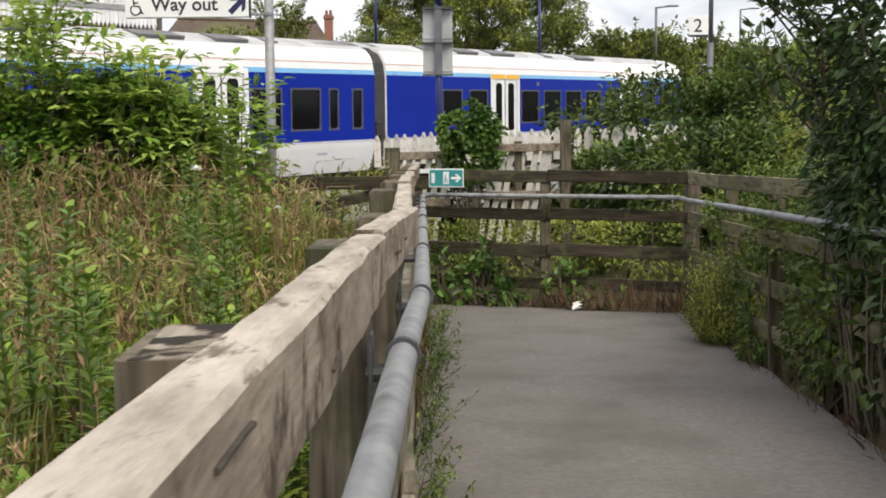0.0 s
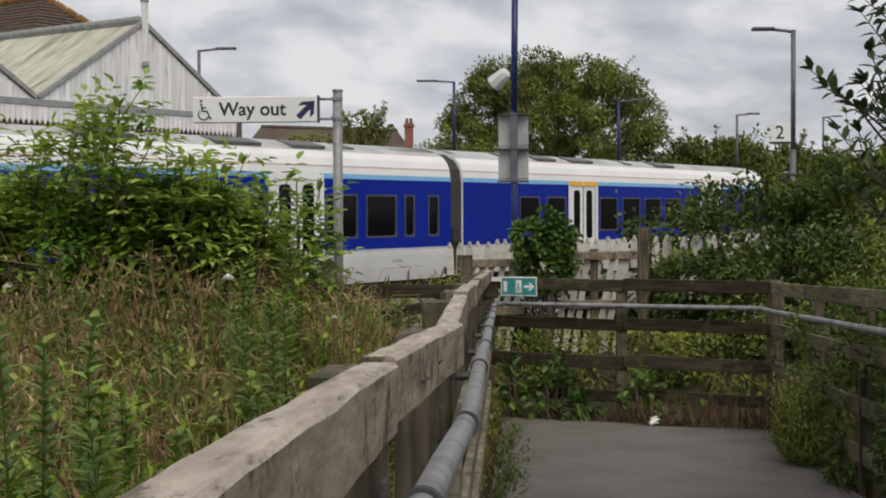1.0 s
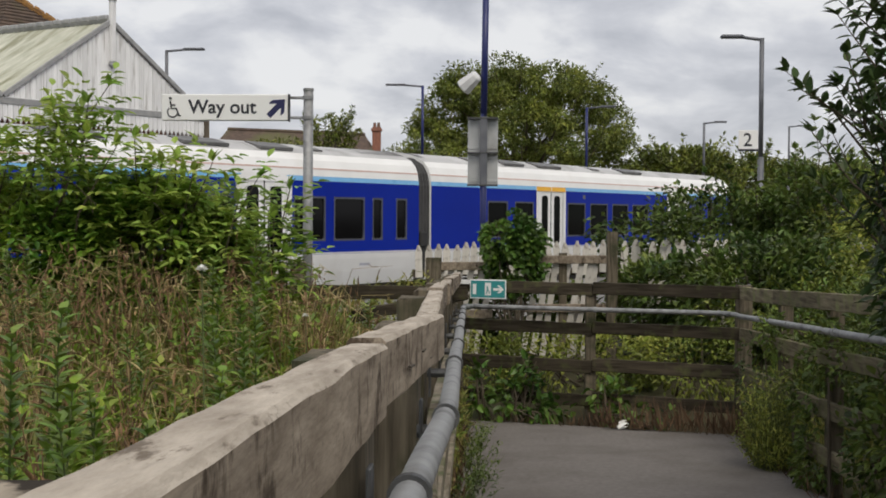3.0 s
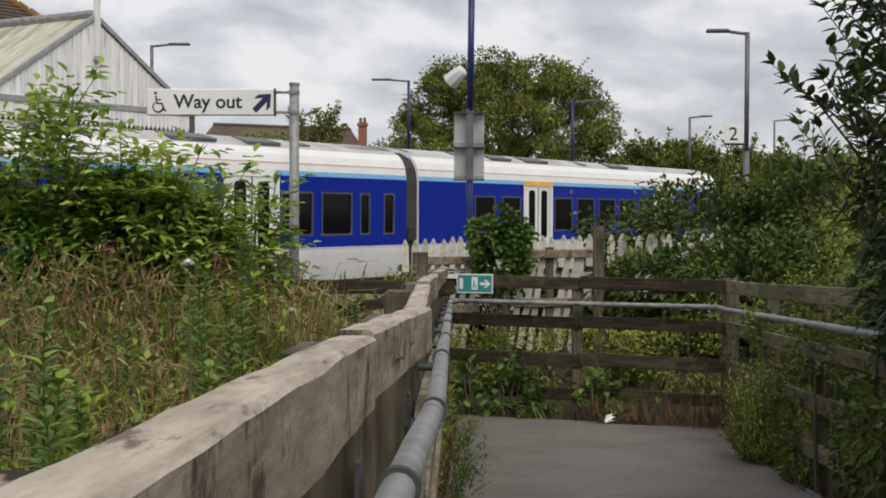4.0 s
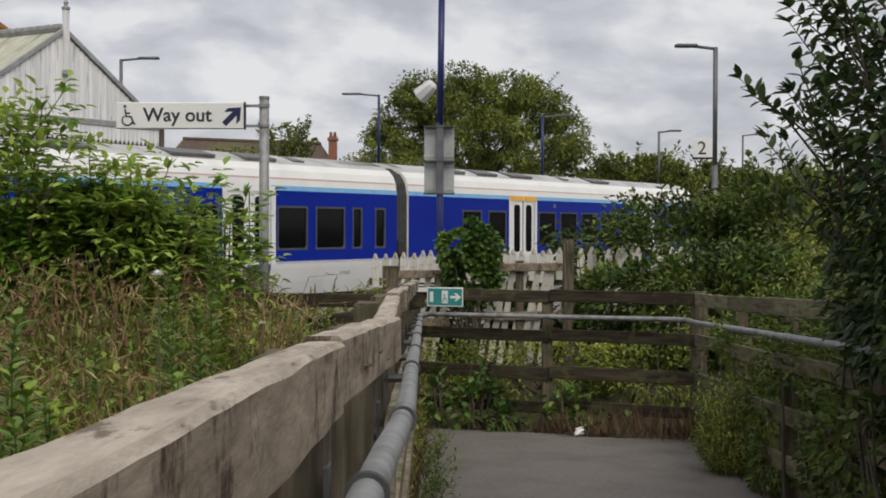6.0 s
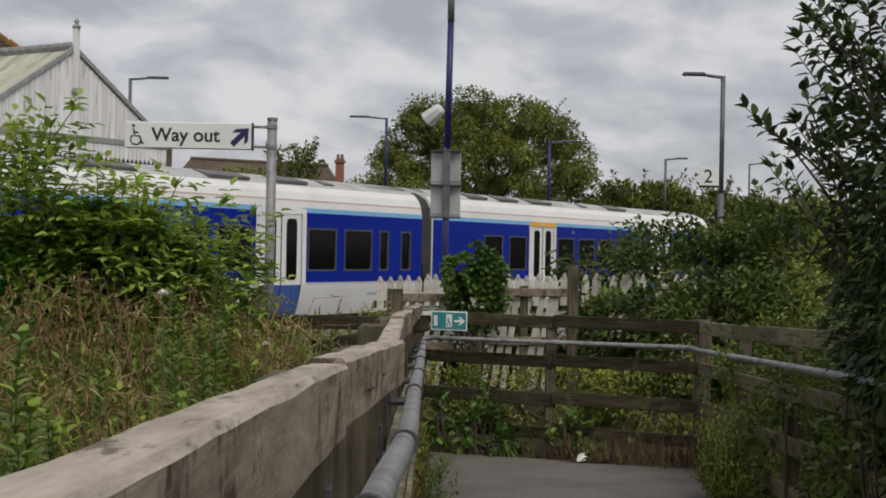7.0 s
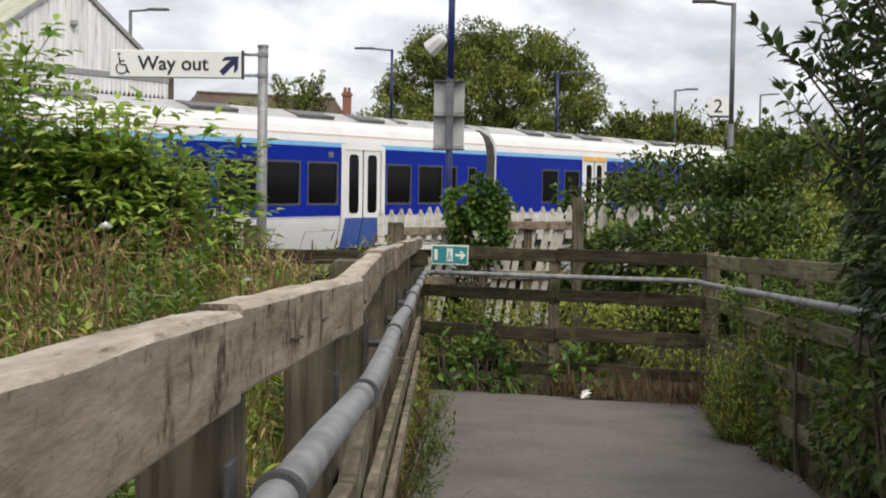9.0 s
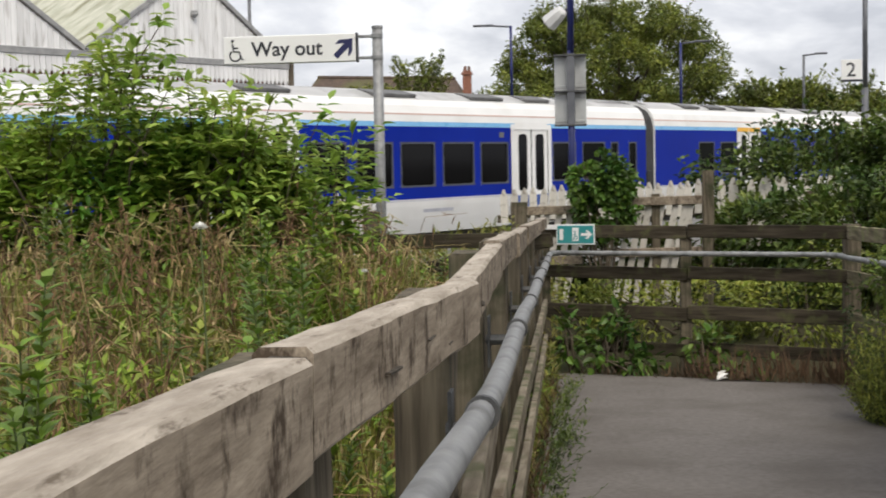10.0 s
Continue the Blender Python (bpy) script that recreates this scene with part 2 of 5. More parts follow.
M["ridge_tile"] = material("orange_ridge_tile", (0.14, 0.075, 0.035), (0.36, 0.19, 0.05), 0.9, scale=9, bump=0.4)
M["brick"] = material("red_brick", (0.24, 0.10, 0.07), (0.33, 0.15, 0.10), 0.9, scale=8, bump=0.5, fine=18, stain=(0.14, 0.09, 0.07), stain_scale=1)
M["bark"] = material("bark", (0.07, 0.055, 0.038), (0.13, 0.105, 0.075), 0.95, scale=8, bump=0.8, fine=30, stretch=(1, 1, 0.3))
M["stem_green"] = material("green_stem", (0.07, 0.10, 0.03), (0.12, 0.14, 0.05), 0.8, bump=0.1)
M["stem_dry"] = material("dry_stem", (0.075, 0.045, 0.026), (0.17, 0.105, 0.058), 0.9, bump=0.1, island=0.4)
M["stem_red"] = material("brown_dock_stem", (0.13, 0.07, 0.035), (0.28, 0.175, 0.09), 0.9, bump=0.1, island=0.4)


def leaf_material(name, base, second, island=0.35, hue=0.02, trans=0.22, rough=0.5):
    return material(name, base, second, rough, scale=1.1, bump=0.1, fine=30, island=island, hue=hue, translucent=trans, spec=0.4)


M["leaf_elder"] = leaf_material("elder_leaf", (0.10, 0.20, 0.02), (0.36, 0.49, 0.06), island=0.5, trans=0.3)
M["leaf_young"] = leaf_material("young_elder_leaf", (0.21, 0.34, 0.05), (0.46, 0.54, 0.13), island=0.4, trans=0.38)
M["leaf_privet"] = leaf_material("privet_leaf", (0.024, 0.046, 0.012), (0.07, 0.115, 0.028), island=0.45, trans=0.18, rough=0.38)
M["leaf_bramble"] = leaf_material("bramble_leaf", (0.034, 0.066, 0.012), (0.16, 0.215, 0.04), island=0.6, trans=0.2)
M["leaf_light"] = leaf_material("light_weed_leaf", (0.10, 0.175, 0.028), (0.21, 0.295, 0.055))
M["leaf_olive"] = leaf_material("olive_weed_leaf", (0.10, 0.14, 0.02), (0.32, 0.35, 0.065), island=0.45)
M["leaf_ivy"] = leaf_material("ivy_leaf", (0.03, 0.075, 0.013), (0.14, 0.235, 0.035), island=0.5, rough=0.4)
M["leaf_tree"] = leaf_material("tree_leaf", (0.07, 0.10, 0.02), (0.25, 0.285, 0.05), island=0.55, trans=0.15)
M["leaf_weed"] = leaf_material("field_weed_leaf", (0.10, 0.185, 0.018), (0.27, 0.36, 0.05), island=0.5)
M["grass_green"] = leaf_material("green_grass", (0.14, 0.16, 0.028), (0.32, 0.305, 0.075), island=0.4, hue=0.035)
M["grass_straw"] = leaf_material("straw_grass", (0.33, 0.25, 0.11), (0.52, 0.41, 0.21), island=0.35, hue=0.015, trans=0.2)
M["leaf_dull"] = leaf_material("dull_elder_leaf", (0.075, 0.105, 0.03), (0.22, 0.24, 0.08), island=0.45)
M["leaf_feather"] = leaf_material("feathery_weed_leaf", (0.19, 0.225, 0.035), (0.40, 0.42, 0.085), island=0.4, trans=0.3)
M["petal"] = material("white_petal", (0.72, 0.72, 0.68), rough=0.7, bump=0, translucent=0.2)
M["paper"] = material("white_paper_scrap", (0.75, 0.75, 0.73), rough=0.7, bump=0.2)
M["hill"] = material("far_hill", (0.10, 0.13, 0.10), (0.15, 0.17, 0.13), 1.0, scale=0.02, bump=0)


# ---------------------------------------------------------------- mesh helpers
class Mesh:
    """Plain lists of corners and faces that grow piece by piece."""

    def __init__(self):
        self.v, self.f = [], []

    def add(self, v, f):
        k = len(self.v)
        self.v.extend(v)
        self.f.extend([tuple(i + k for i in q) for q in f])
        return self

    def box(self, x0, x1, y0, y1, z0, z1, bev=0.0, m=None):
        b = min(bev, (x1 - x0) / 2.1, (y1 - y0) / 2.1, (z1 - z0) / 2.1)
        bm = bmesh.new()
        bmesh.ops.create_cube(bm, size=1, matrix=Matrix.Translation(((x0 + x1) / 2, (y0 + y1) / 2, (z0 + z1) / 2)) @ Matrix.Diagonal((x1 - x0, y1 - y0, z1 - z0, 1)))
        if b > 0:
            bmesh.ops.bevel(bm, geom=bm.edges[:], offset=b, segments=1, affect="EDGES")
        if m is not None:
            bm.transform(m)
        bm.verts.index_update()
        self.add([tuple(v.co) for v in bm.verts], [[v.index for v in f.verts] for f in bm.faces])
        bm.free()
        return self

    def tube(self, pts, r, n=8, caps=True):
        pts = [Vector(p) for p in pts]
        rs = r if isinstance(r, (list, tuple)) else [r] * len(pts)
        v, f = [], []
        side = None
        for i, p in enumerate(pts):
            d = (pts[min(i + 1, len(pts) - 1)] - pts[max(i - 1, 0)]).normalized()
            if side is None:
                side = d.orthogonal().normalized()
            side = (side - d * side.dot(d)).normalized()
            up = d.cross(side)
            for k in range(n):
                a = 2 * math.pi * k / n
                v.append(tuple(p + (side * math.cos(a) + up * math.sin(a)) * rs[i]))
        for i in range(len(pts) - 1):
            for k in range(n):
                a, b = i * n + k, i * n + (k + 1) % n
                f.append((a, b, b + n, a + n))
        if caps:
            f.append(tuple(range(n))[::-1])
            f.append(tuple(range((len(pts) - 1) * n, len(pts) * n)))
        return self.add(v, f)

    def plank(self, p0, p1, w, h, rough=0.0015, bev=0.005, seed=0, step=0.08, up=(0, 0, 1)):
        """A worn board from p0 to p1: w across, h along up, the points at the middle of its top."""
        p0, p1 = Vector(p0), Vector(p1)
        d = (p1 - p0).normalized()
        side = d.cross(Vector(up)).normalized()
        upv = side.cross(d)
        n = max(2, int((p1 - p0).length / step) + 1)
        prof = []
        for sx, sz in ((1, 0), (1, 1), (-1, 1), (-1, 0)):
            x, z = sx * w / 2, -h * sz
            bx, bz = -sx * bev, (-bev if sz == 0 else bev)
            prof += [(x, z + bz), (x + bx, z)] if (sx > 0) == (sz == 1) else [(x + bx, z), (x, z + bz)]
        v, f = [], []
        k = len(prof)
        for i in range(n):
            c = p0.lerp(p1, i / (n - 1))
            for x, z in prof:
                q = c + side * x + upv * z
                o = noise.noise_vector(q * 6 + Vector((seed * 7.3, 0, 0))) * rough + noise.noise_vector(q * 31 + Vector((seed * 3.1, 5, 0))) * rough * 0.3
                v.append(tuple(q + o))
        for i in range(n - 1):
            for j in range(k):
                a, b = i * k + j, i * k + (j + 1) % k
                f.append((a, a + k, b + k, b))
        f.append(tuple(range(k)))
        f.append(tuple(range((n - 1) * k, n * k))[::-1])
        return self.add(v, f)

    def data(self, name, mat, smooth=False):
        me = bpy.data.meshes.new(name)
        me.from_pydata(self.v, [], self.f)
        me.materials.append(mat)
        if smooth:
            me.polygons.foreach_set("use_smooth", [True] * len(me.polygons))
        me.update()
        return me


def part(name, mesh, mat, parent=None, label="", smooth=False, kind=""):
    """One mesh object, under a thing or a part."""
    ob = new(name, mesh.data(name, mat, smooth) if isinstance(mesh, Mesh) else mesh)
    if parent is not None:
        ob.parent = parent
    if label or kind:
        tagged(ob, label=label, kind=kind)
    return ob


def thing(name, label, category, group="", at=(0, 0, 0), turn=0.0, kind=""):
    ob = new(name)
    ob.empty_display_size = 0.1
    ob.matrix_basis = pose(*at, 0, 0, turn)
    return tagged(ob, label, category, group, kind)


# ---------------------------------------------------------------- lie of the land
P0 = Vector((-1.7, 22.6, 0))
RAIL_TURN = 59.5
RU = Vector((math.cos(radians(RAIL_TURN)), math.sin(radians(RAIL_TURN)), 0))
RB = Vector((-RU.y, RU.x, 0))
RAIL_Z = -0.55
PLAT_Z = 0.45


def along(s, p, z=0.0):
    """A place by its way along the railway, its way across it and its height."""
    q = P0 + RU * s + RB * p
    return Vector((q.x, q.y, z))


def ramp_z(y):
    return 0.043 * max(0.0, 7.5 - y)


def smooth01(a):
    a = min(1.0, max(0.0, a))
    return a * a * (3 - 2 * a)


def ground_z(x, y):
    p = (Vector((x, y, 0)) - P0).dot(RB)
    z = ramp_z(max(y, -20)) - 0.1
    z += (0.58 + 0.40 * smooth01((y - 0.8) / 3.0) * (1 - smooth01((y - 5.2) / 1.6))) * smooth01((0.0 - x) / 0.9)
    z += 0.30 * smooth01((x - 2.75) / 1.4)
    z += 0.45 * smooth01((y - 8.6) / 1.6) * (1 - smooth01((-0.3 - x) / 0.9))
    z += 0.05 * noise.noise(Vector((x * 0.8, y * 0.8, 0)))
    k = smooth01((p + 6.5) / 0.5)
    z = z * (1 - k) + RAIL_Z * k
    if p > 12:
        z += 0.9 * smooth01((p - 12) / 3)
    return z


def grid_steps(a, b, step, far):
    out = list(np.arange(a, b + 1e-6, step))
    g, lo, hi = step, a, b
    while hi < far:
        g *= 1.35
        lo, hi = lo - g, hi + g
        out = [lo] + out + [hi]
    return out


def build_ground():
    xs, ys = grid_steps(-7, 8, 0.3, 2500), grid_steps(-9, 16, 0.3, 2500)
    m = Mesh()
    m.v = [(x, y, ground_z(x, y)) for y in ys for x in xs]
    k = len(xs)
    m.f = [(j * k + i, j * k + i + 1, (j + 1) * k + i + 1, (j + 1) * k + i) for j in range(len(ys) - 1) for i in range(k - 1)]
    tagged(part("ground", m, M["soil"], smooth=True), "weedy earth bank beside the ramp", "ground", kind="structure")
    # the tarmac ramp and its level landing
    m = Mesh()
    ys = [-9.0] + [-8 + 0.25 * i for i in range(67)]
    n = 11
    for y in ys:
        for i in range(n):
            f = i / (n - 1)
            far = 8.62 - 0.29 * (0.2 + 2.3 * f)
            yy = min(y, far)
            x = (0.2 + 0.33 * line_x(y)) * (1 - f) + 2.48 * f + (0.035 * noise.noise(Vector((y * 1.7, f * 3, 3))) if i in (0, n - 1) else 0)
            m.v.append((x, yy, ramp_z(yy) + 0.006 * noise.noise(Vector((x * 1.3, yy * 1.3, 9)))))
    m.f = [(j * n + i, j * n + i + 1, (j + 1) * n + i + 1, (j + 1) * n + i) for j in range(len(ys) - 1) for i in range(n - 1)]
    tagged(part("path", m, M["asphalt"], smooth=True), "grey worn tarmac ramp with ragged edges", "path", kind="structure")
    # platform slabs on both sides of the line
    for a, b in ((-6.55, -0.32), (7.0, 13.0)):
        m = Mesh()
        mw = Matrix.Translation(P0) @ pose(0, 0, 0, 0, 0, RAIL_TURN)
        m.box(-60, 90, a, b, RAIL_Z - 0.3, PLAT_Z, 0.03, mw)
        tagged(part("platform", m, M["platform"]), "grey tarmac station platform", "platform", kind="structure")
    m = Mesh()
    m.box(-70, 100, -0.31, 6.99, RAIL_Z - 0.3, RAIL_Z + 0.06, 0.02, Matrix.Translation(P0) @ pose(0, 0, 0, 0, 0, RAIL_TURN))
    tagged(part("track_bed", m, M["ballast"]), "stone ballast under the railway line", "ballast", kind="structure")
    # low far hills
    m = Mesh()
    n = 60
    for i in range(n + 1):
        a = radians(-50 + 110 * i / n)
        d = 620
        hgt = 17 + 7 * noise.noise(Vector((i * 0.22, 0, 1))) + 3 * noise.noise(Vector((i * 0.9, 4, 1)))
        for r, z in ((d - 160, -1), (d - 60, hgt * 0.65), (d, hgt), (d + 120, -1)):
            m.v.append((math.sin(a) * r, math.cos(a) * r, z))
    m.f = [(i * 4 + j, i * 4 + 4 + j, i * 4 + 5 + j, i * 4 + 1 + j) for i in range(n) for j in range(3)]
    tagged(part("backdrop", m, M["hill"], smooth=True), "low wooded hills far off", "hills", kind="structure")


# ---------------------------------------------------------------- fences and handrail
POST_Y = [-8.7, -7.45, -6.2, -4.9, -3.63, -2.36, -1.14, 0.34, 1.72, 3.15, 4.55, 5.95, 7.25, 8.5]
BRACKET_Y = [-7.6, -6.3, -5.0, -3.66, -2.48, -1.36, 0.27, 1.76, 3.1, 4.5, 5.9, 7.2, 8.45]
JOINT = [(-9.0, 2.02), (-7.6, 1.96), (-6.2, 1.90), (-5.1, 1.858), (-2.557, 1.756), (-1.264, 1.696), (0.28, 1.672), (1.68, 1.625), (3.08, 1.58), (4.48, 1.53), (5.88, 1.485), (7.18, 1.44), (8.72, 1.39)]


def line_x(y):
    """The fence runs straight, then bears slightly away from the path."""
    return -0.045 * min(max(0.0, y + 1.264), 1.544) - 0.0236 * max(0.0, y - 0.28)


def pipe_x(y):
    return -0.0262 * max(0.0, y + 1.3)


def top_z(y):
    for (a, za), (b, zb) in zip(JOINT, JOINT[1:]):
        if a <= y <= b:
            return za + (zb - za) * (y - a) / (b - a)
    return JOINT[0][1] if y < JOINT[0][0] else JOINT[-1][1]


def lighten_top(ob, mat):
    """The faces that look up take the paler wood."""
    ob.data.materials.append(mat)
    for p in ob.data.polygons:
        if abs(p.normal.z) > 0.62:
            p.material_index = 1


def build_left_fence():
    f = thing("ramp_fence", "weathered grey post-and-rail fence along the ramp", "fence")
    for i, ((a, za), (b, zb)) in enumerate(zip(JOINT, JOINT[1:])):
        drop = (0.0, 0.0, 0.002, 0.0, 0.003, -0.004, 0.004, -0.003, 0.003, 0.0, 0.003, -0.003)[i]
        lean = (0.0, 0.003, 0.002, 0.004, -0.010, -0.008, 0.004, 0.006, 0.0, -0.006, 0.006, 0.0)[i]
        m = Mesh().plank((0.260 + lean + line_x(a), a + 0.012, za + drop), (0.260 - lean + line_x(b), b - 0.018, zb + drop), 0.050, 0.096, 0.0030, 0.006, i, 0.06)
        lighten_top(part("rail", m, M["rail_wood"], f, "split top rail with paler upper faces"), M["rail_top"])
        # dark split end grain at the butt of each board
        bx, bz = 0.260 + line_x(b), zb
        part("rail_end", Mesh().plank((bx - 0.004, b - 0.022, bz - 0.005), (bx - 0.004, b + 0.016, bz - 0.005), 0.036, 0.080, 0.003, 0.004, 500 + i, 0.01), M["end_grain"], f, "dark split joint")
        # drying cracks and a worn hollow in the face of the board
        rng = random.Random(900 + i)
        for _ in range(5):
            t = rng.uniform(0.1, 0.9)
            y, z = a + (b - a) * t, za + (zb - za) * t - rng.uniform(0.02, 0.075)
            n = rng.uniform(0.03, 0.09)
            dz = rng.uniform(-0.006, 0.006)
            part("crack", Mesh().plank((0.2852 + line_x(y), y, z), (0.2852 + line_x(y + n), y + n, z + dz), 0.006, rng.uniform(0.0015, 0.0035), 0.0012, 0.0006, 30 + i, 0.012), M["end_grain"], f, "dark drying crack")
        for j, dz in enumerate((0.40, 0.74, 1.06)):
            m = Mesh().plank((0.262 + line_x(a), a + 0.01, za - dz), (0.262 + line_x(b), b - 0.01, zb - dz), 0.036, 0.10, 0.0025, 0.004, i * 5 + j, 0.12)
            part("rail", m, M["low_rail"], f)
    for i, y in enumerate(POST_Y):
        zt = top_z(y) - (0.032 if i == 4 else 0.034)
        lx = line_x(y)
        m = Mesh().plank((0.184 + lx, y, ramp_z(y) - 0.25), (0.187 + lx, y, zt), 0.100, 0.14, 0.005, 0.008, 40 + i, 0.06, up=(0, 1, 0))
        for k, v in enumerate(m.v):
            m.v[k] = (v[0], v[1] + 0.07, v[2])
        p = part("post", m, M["post_wood"], f, "dark squared timber post")
        t = Mesh().plank((0.186 + lx, y - 0.068, zt + 0.003), (0.186 + lx, y + 0.068, zt + 0.007), 0.092, 0.018, 0.006, 0.007, 60 + i, 0.025)
        part("post_top", t, M["top_wood" if i == 4 else "post_wood"], p, "split and cracked post top")
    return f


def build_handrail():
    h = thing("handrail", "grey galvanised tubular handrail on brackets", "handrail")
    ys = [-9 + 0.5 * i for i in range(35)]
    zr = lambda y: 1.478 - 0.0425 * (y + 1.22) + (0.01 * math.sin(y * 2.1) if y < 6 else 0)
    left = [(0.302 + pipe_x(y), y, zr(y)) for y in ys if y < 8.2]
    left += [(0.05, 8.5, zr(8.45)), (0.06, 8.66, 1.062), (0.12, 8.72, 1.062)]
    end = [(0.05, 8.765, 1.062), (0.5, 8.635, 1.062), (1.3, 8.405, 1.062), (2.3, 8.12, 1.062), (2.42, 8.02, 1.064), (2.455, 7.8, 1.07)]
    right = [(2.46, y, 1.07 + 0.043 * max(0, 7.6 - y)) for y in [7.6 - 0.5 * i for i in range(34)]]
    part("pipe", Mesh().tube(left, 0.0242, 16), M["galvanised"], h, smooth=True)
    part("pipe", Mesh().tube(end + right, 0.0225, 14), M["galvanised"], h, smooth=True)
    for y in BRACKET_Y:
        yy = y + 0.02
        lx = pipe_x(yy)
        c = Mesh().tube([(0.302 + lx, yy - 0.013, zr(yy - 0.013)), (0.302 + lx, yy + 0.013, zr(yy + 0.013))], 0.0305, 18)
        part("collar", c, M["dark_steel"], h, "dark clamp ring")
        b = Mesh().tube([(0.24 + line_x(yy), yy, zr(yy) - 0.03), (0.285 + lx, yy, zr(yy) - 0.03), (0.30 + lx, yy, zr(yy) - 0.018)], 0.015, 8)
        b.box(0.245 + line_x(yy), 0.252 + line_x(yy), yy - 0.022, yy + 0.022, zr(yy) - 0.11, zr(yy) + 0.04, 0.002)
        part("bracket", b, M["dark_steel"], h, "dark steel bracket")
    for x in (1.27, 2.36):
        y = 8.78 - 0.29 * x
        part("collar", Mesh().tube([(x - 0.012, y + 0.0035, 1.062), (x + 0.012, y - 0.0035, 1.062)], 0.0275, 14), M["galvanised"], h)
    for y in (6.7, 5.6, 4.2, 2.6):
        z = 1.07 + 0.043 * max(0, 7.6 - y)
        part("collar", Mesh().tube([(2.46, y - 0.015, z), (2.46, y + 0.015, z)], 0.0275, 14), M["galvanised"], h)
        part("bracket", Mesh().tube([(2.47, y, z - 0.02), (2.56, y, z - 0.03)], 0.01, 8), M["dark_steel"], h)
    return h


RAILS = ((1.30, 0.115), (0.93, 0.11), (0.585, 0.12), (0.265, 0.11))


def build_end_fence():
    f = thing("landing_fence", "mossy brown four-rail timber fence closing the landing", "fence")
    ly = lambda x: 8.90 - 0.29 * x
    for i, (z, hh) in enumerate(RAILS):
        for a, b in ((-0.05, 1.25), (1.26, 2.56)):
            m = Mesh().plank((a, ly(a), z + 0.012), (b, ly(b), z - 0.004 * i), 0.04, hh, 0.004, 0.005, 90 + i + int(a), 0.06)
            part("rail", m, M["mossy_rail"], f)
    for x in (-0.02, 1.24, 2.60):
        y = ly(x) + 0.075
        m = Mesh().plank((x, y - 0.05, -0.3), (x, y - 0.05, 1.28 if x < 2 else 1.31), 0.10 if x < 2 else 0.14, 0.11, 0.004, 0.006, int(x * 9), 0.08, up=(0, 1, 0))
        for k, v in enumerate(m.v):
            m.v[k] = (v[0], v[1] + 0.09, v[2])
        part("post", m, M["post_wood"], f)
    return f


def build_right_fence():
    f = thing("side_fence", "lichened four-rail timber fence along the hedge", "fence")
    ends = [8.12, 6.6, 5.0, 3.4, 1.8, 0.2, -1.4, -3.0, -4.6, -6.2, -7.8, -9.0]
    for k, (a, b) in enumerate(zip(ends, ends[1:])):
        za, zb = 0.043 * max(0, 7.8 - a), 0.043 * max(0, 7.8 - b)
        for i, (z, hh) in enumerate(RAILS):
            m = Mesh().plank((2.565, a - 0.01, z + za), (2.575, b + 0.01, z + zb + 0.01 * math.sin(k * 3 + i)), 0.04, hh, 0.005, 0.005, 120 + k * 4 + i, 0.08)
            part("rail", m, M["lichen_rail"], f, "lichen-covered rail" if i == 0 else "")
        if k:
            m = Mesh().plank((2.64, a, ramp_z(a) - 0.3), (2.64, a, 1.29 + za), 0.10, 0.11, 0.004, 0.006, 140 + k, 0.09, up=(0, 1, 0))
            part("post", m, M["post_wood"], f)
    return f


def build_cross_fence():
    """The rails and stout posts between the weeds and the platform."""
    f = thing("bank_fence", "old grey timber rail on stout posts behind the weeds", "fence")
    part("rail", Mesh().plank((-3.4, 6.7, 1.36), (-1.15, 6.6, 1.365), 0.05, 0.12, 0.005, 0.006, 201, 0.06), M["mossy_rail"], f)
    part("rail", Mesh().plank((-1.13, 6.6, 1.365), (0.12, 6.75, 1.35), 0.05, 0.11, 0.006, 0.006, 202, 0.06), M["mossy_rail"], f)
    part("rail", Mesh().plank((-0.75, 6.3, 1.18), (0.1, 7.3, 1.30), 0.05, 0.09, 0.006, 0.006, 203, 0.06), M["mossy_rail"], f)
    for x, y, zt, w in ((-1.22, 6.72, 1.54, 0.14), (-0.12, 6.9, 1.33, 0.14), (-2.9, 6.75, 1.5, 0.13)):
        part("post", Mesh().plank((x, y, 0.1), (x, y, zt), w, w, 0.005, 0.008, int(zt * 100), 0.09, up=(0, 1, 0)), M["post_wood"], f)
    return f


def picket_mesh(length, w=0.078, d=0.02):
    m = Mesh()
    h = w / 2
    out = [(-h, 0), (h, 0), (h, length - 0.085), (0.012, length), (-0.012, length), (-h, length - 0.085)]
    n = len(out)
    v = [(x, -d / 2, z) for x, z in out] + [(x, d / 2, z) for x, z in out]
    m.add(v, [tuple(range(n)), tuple(range(n, 2 * n))[::-1]] + [(i + n, (i + 1) % n + n, (i + 1) % n, i) for i in range(n)])
    return m


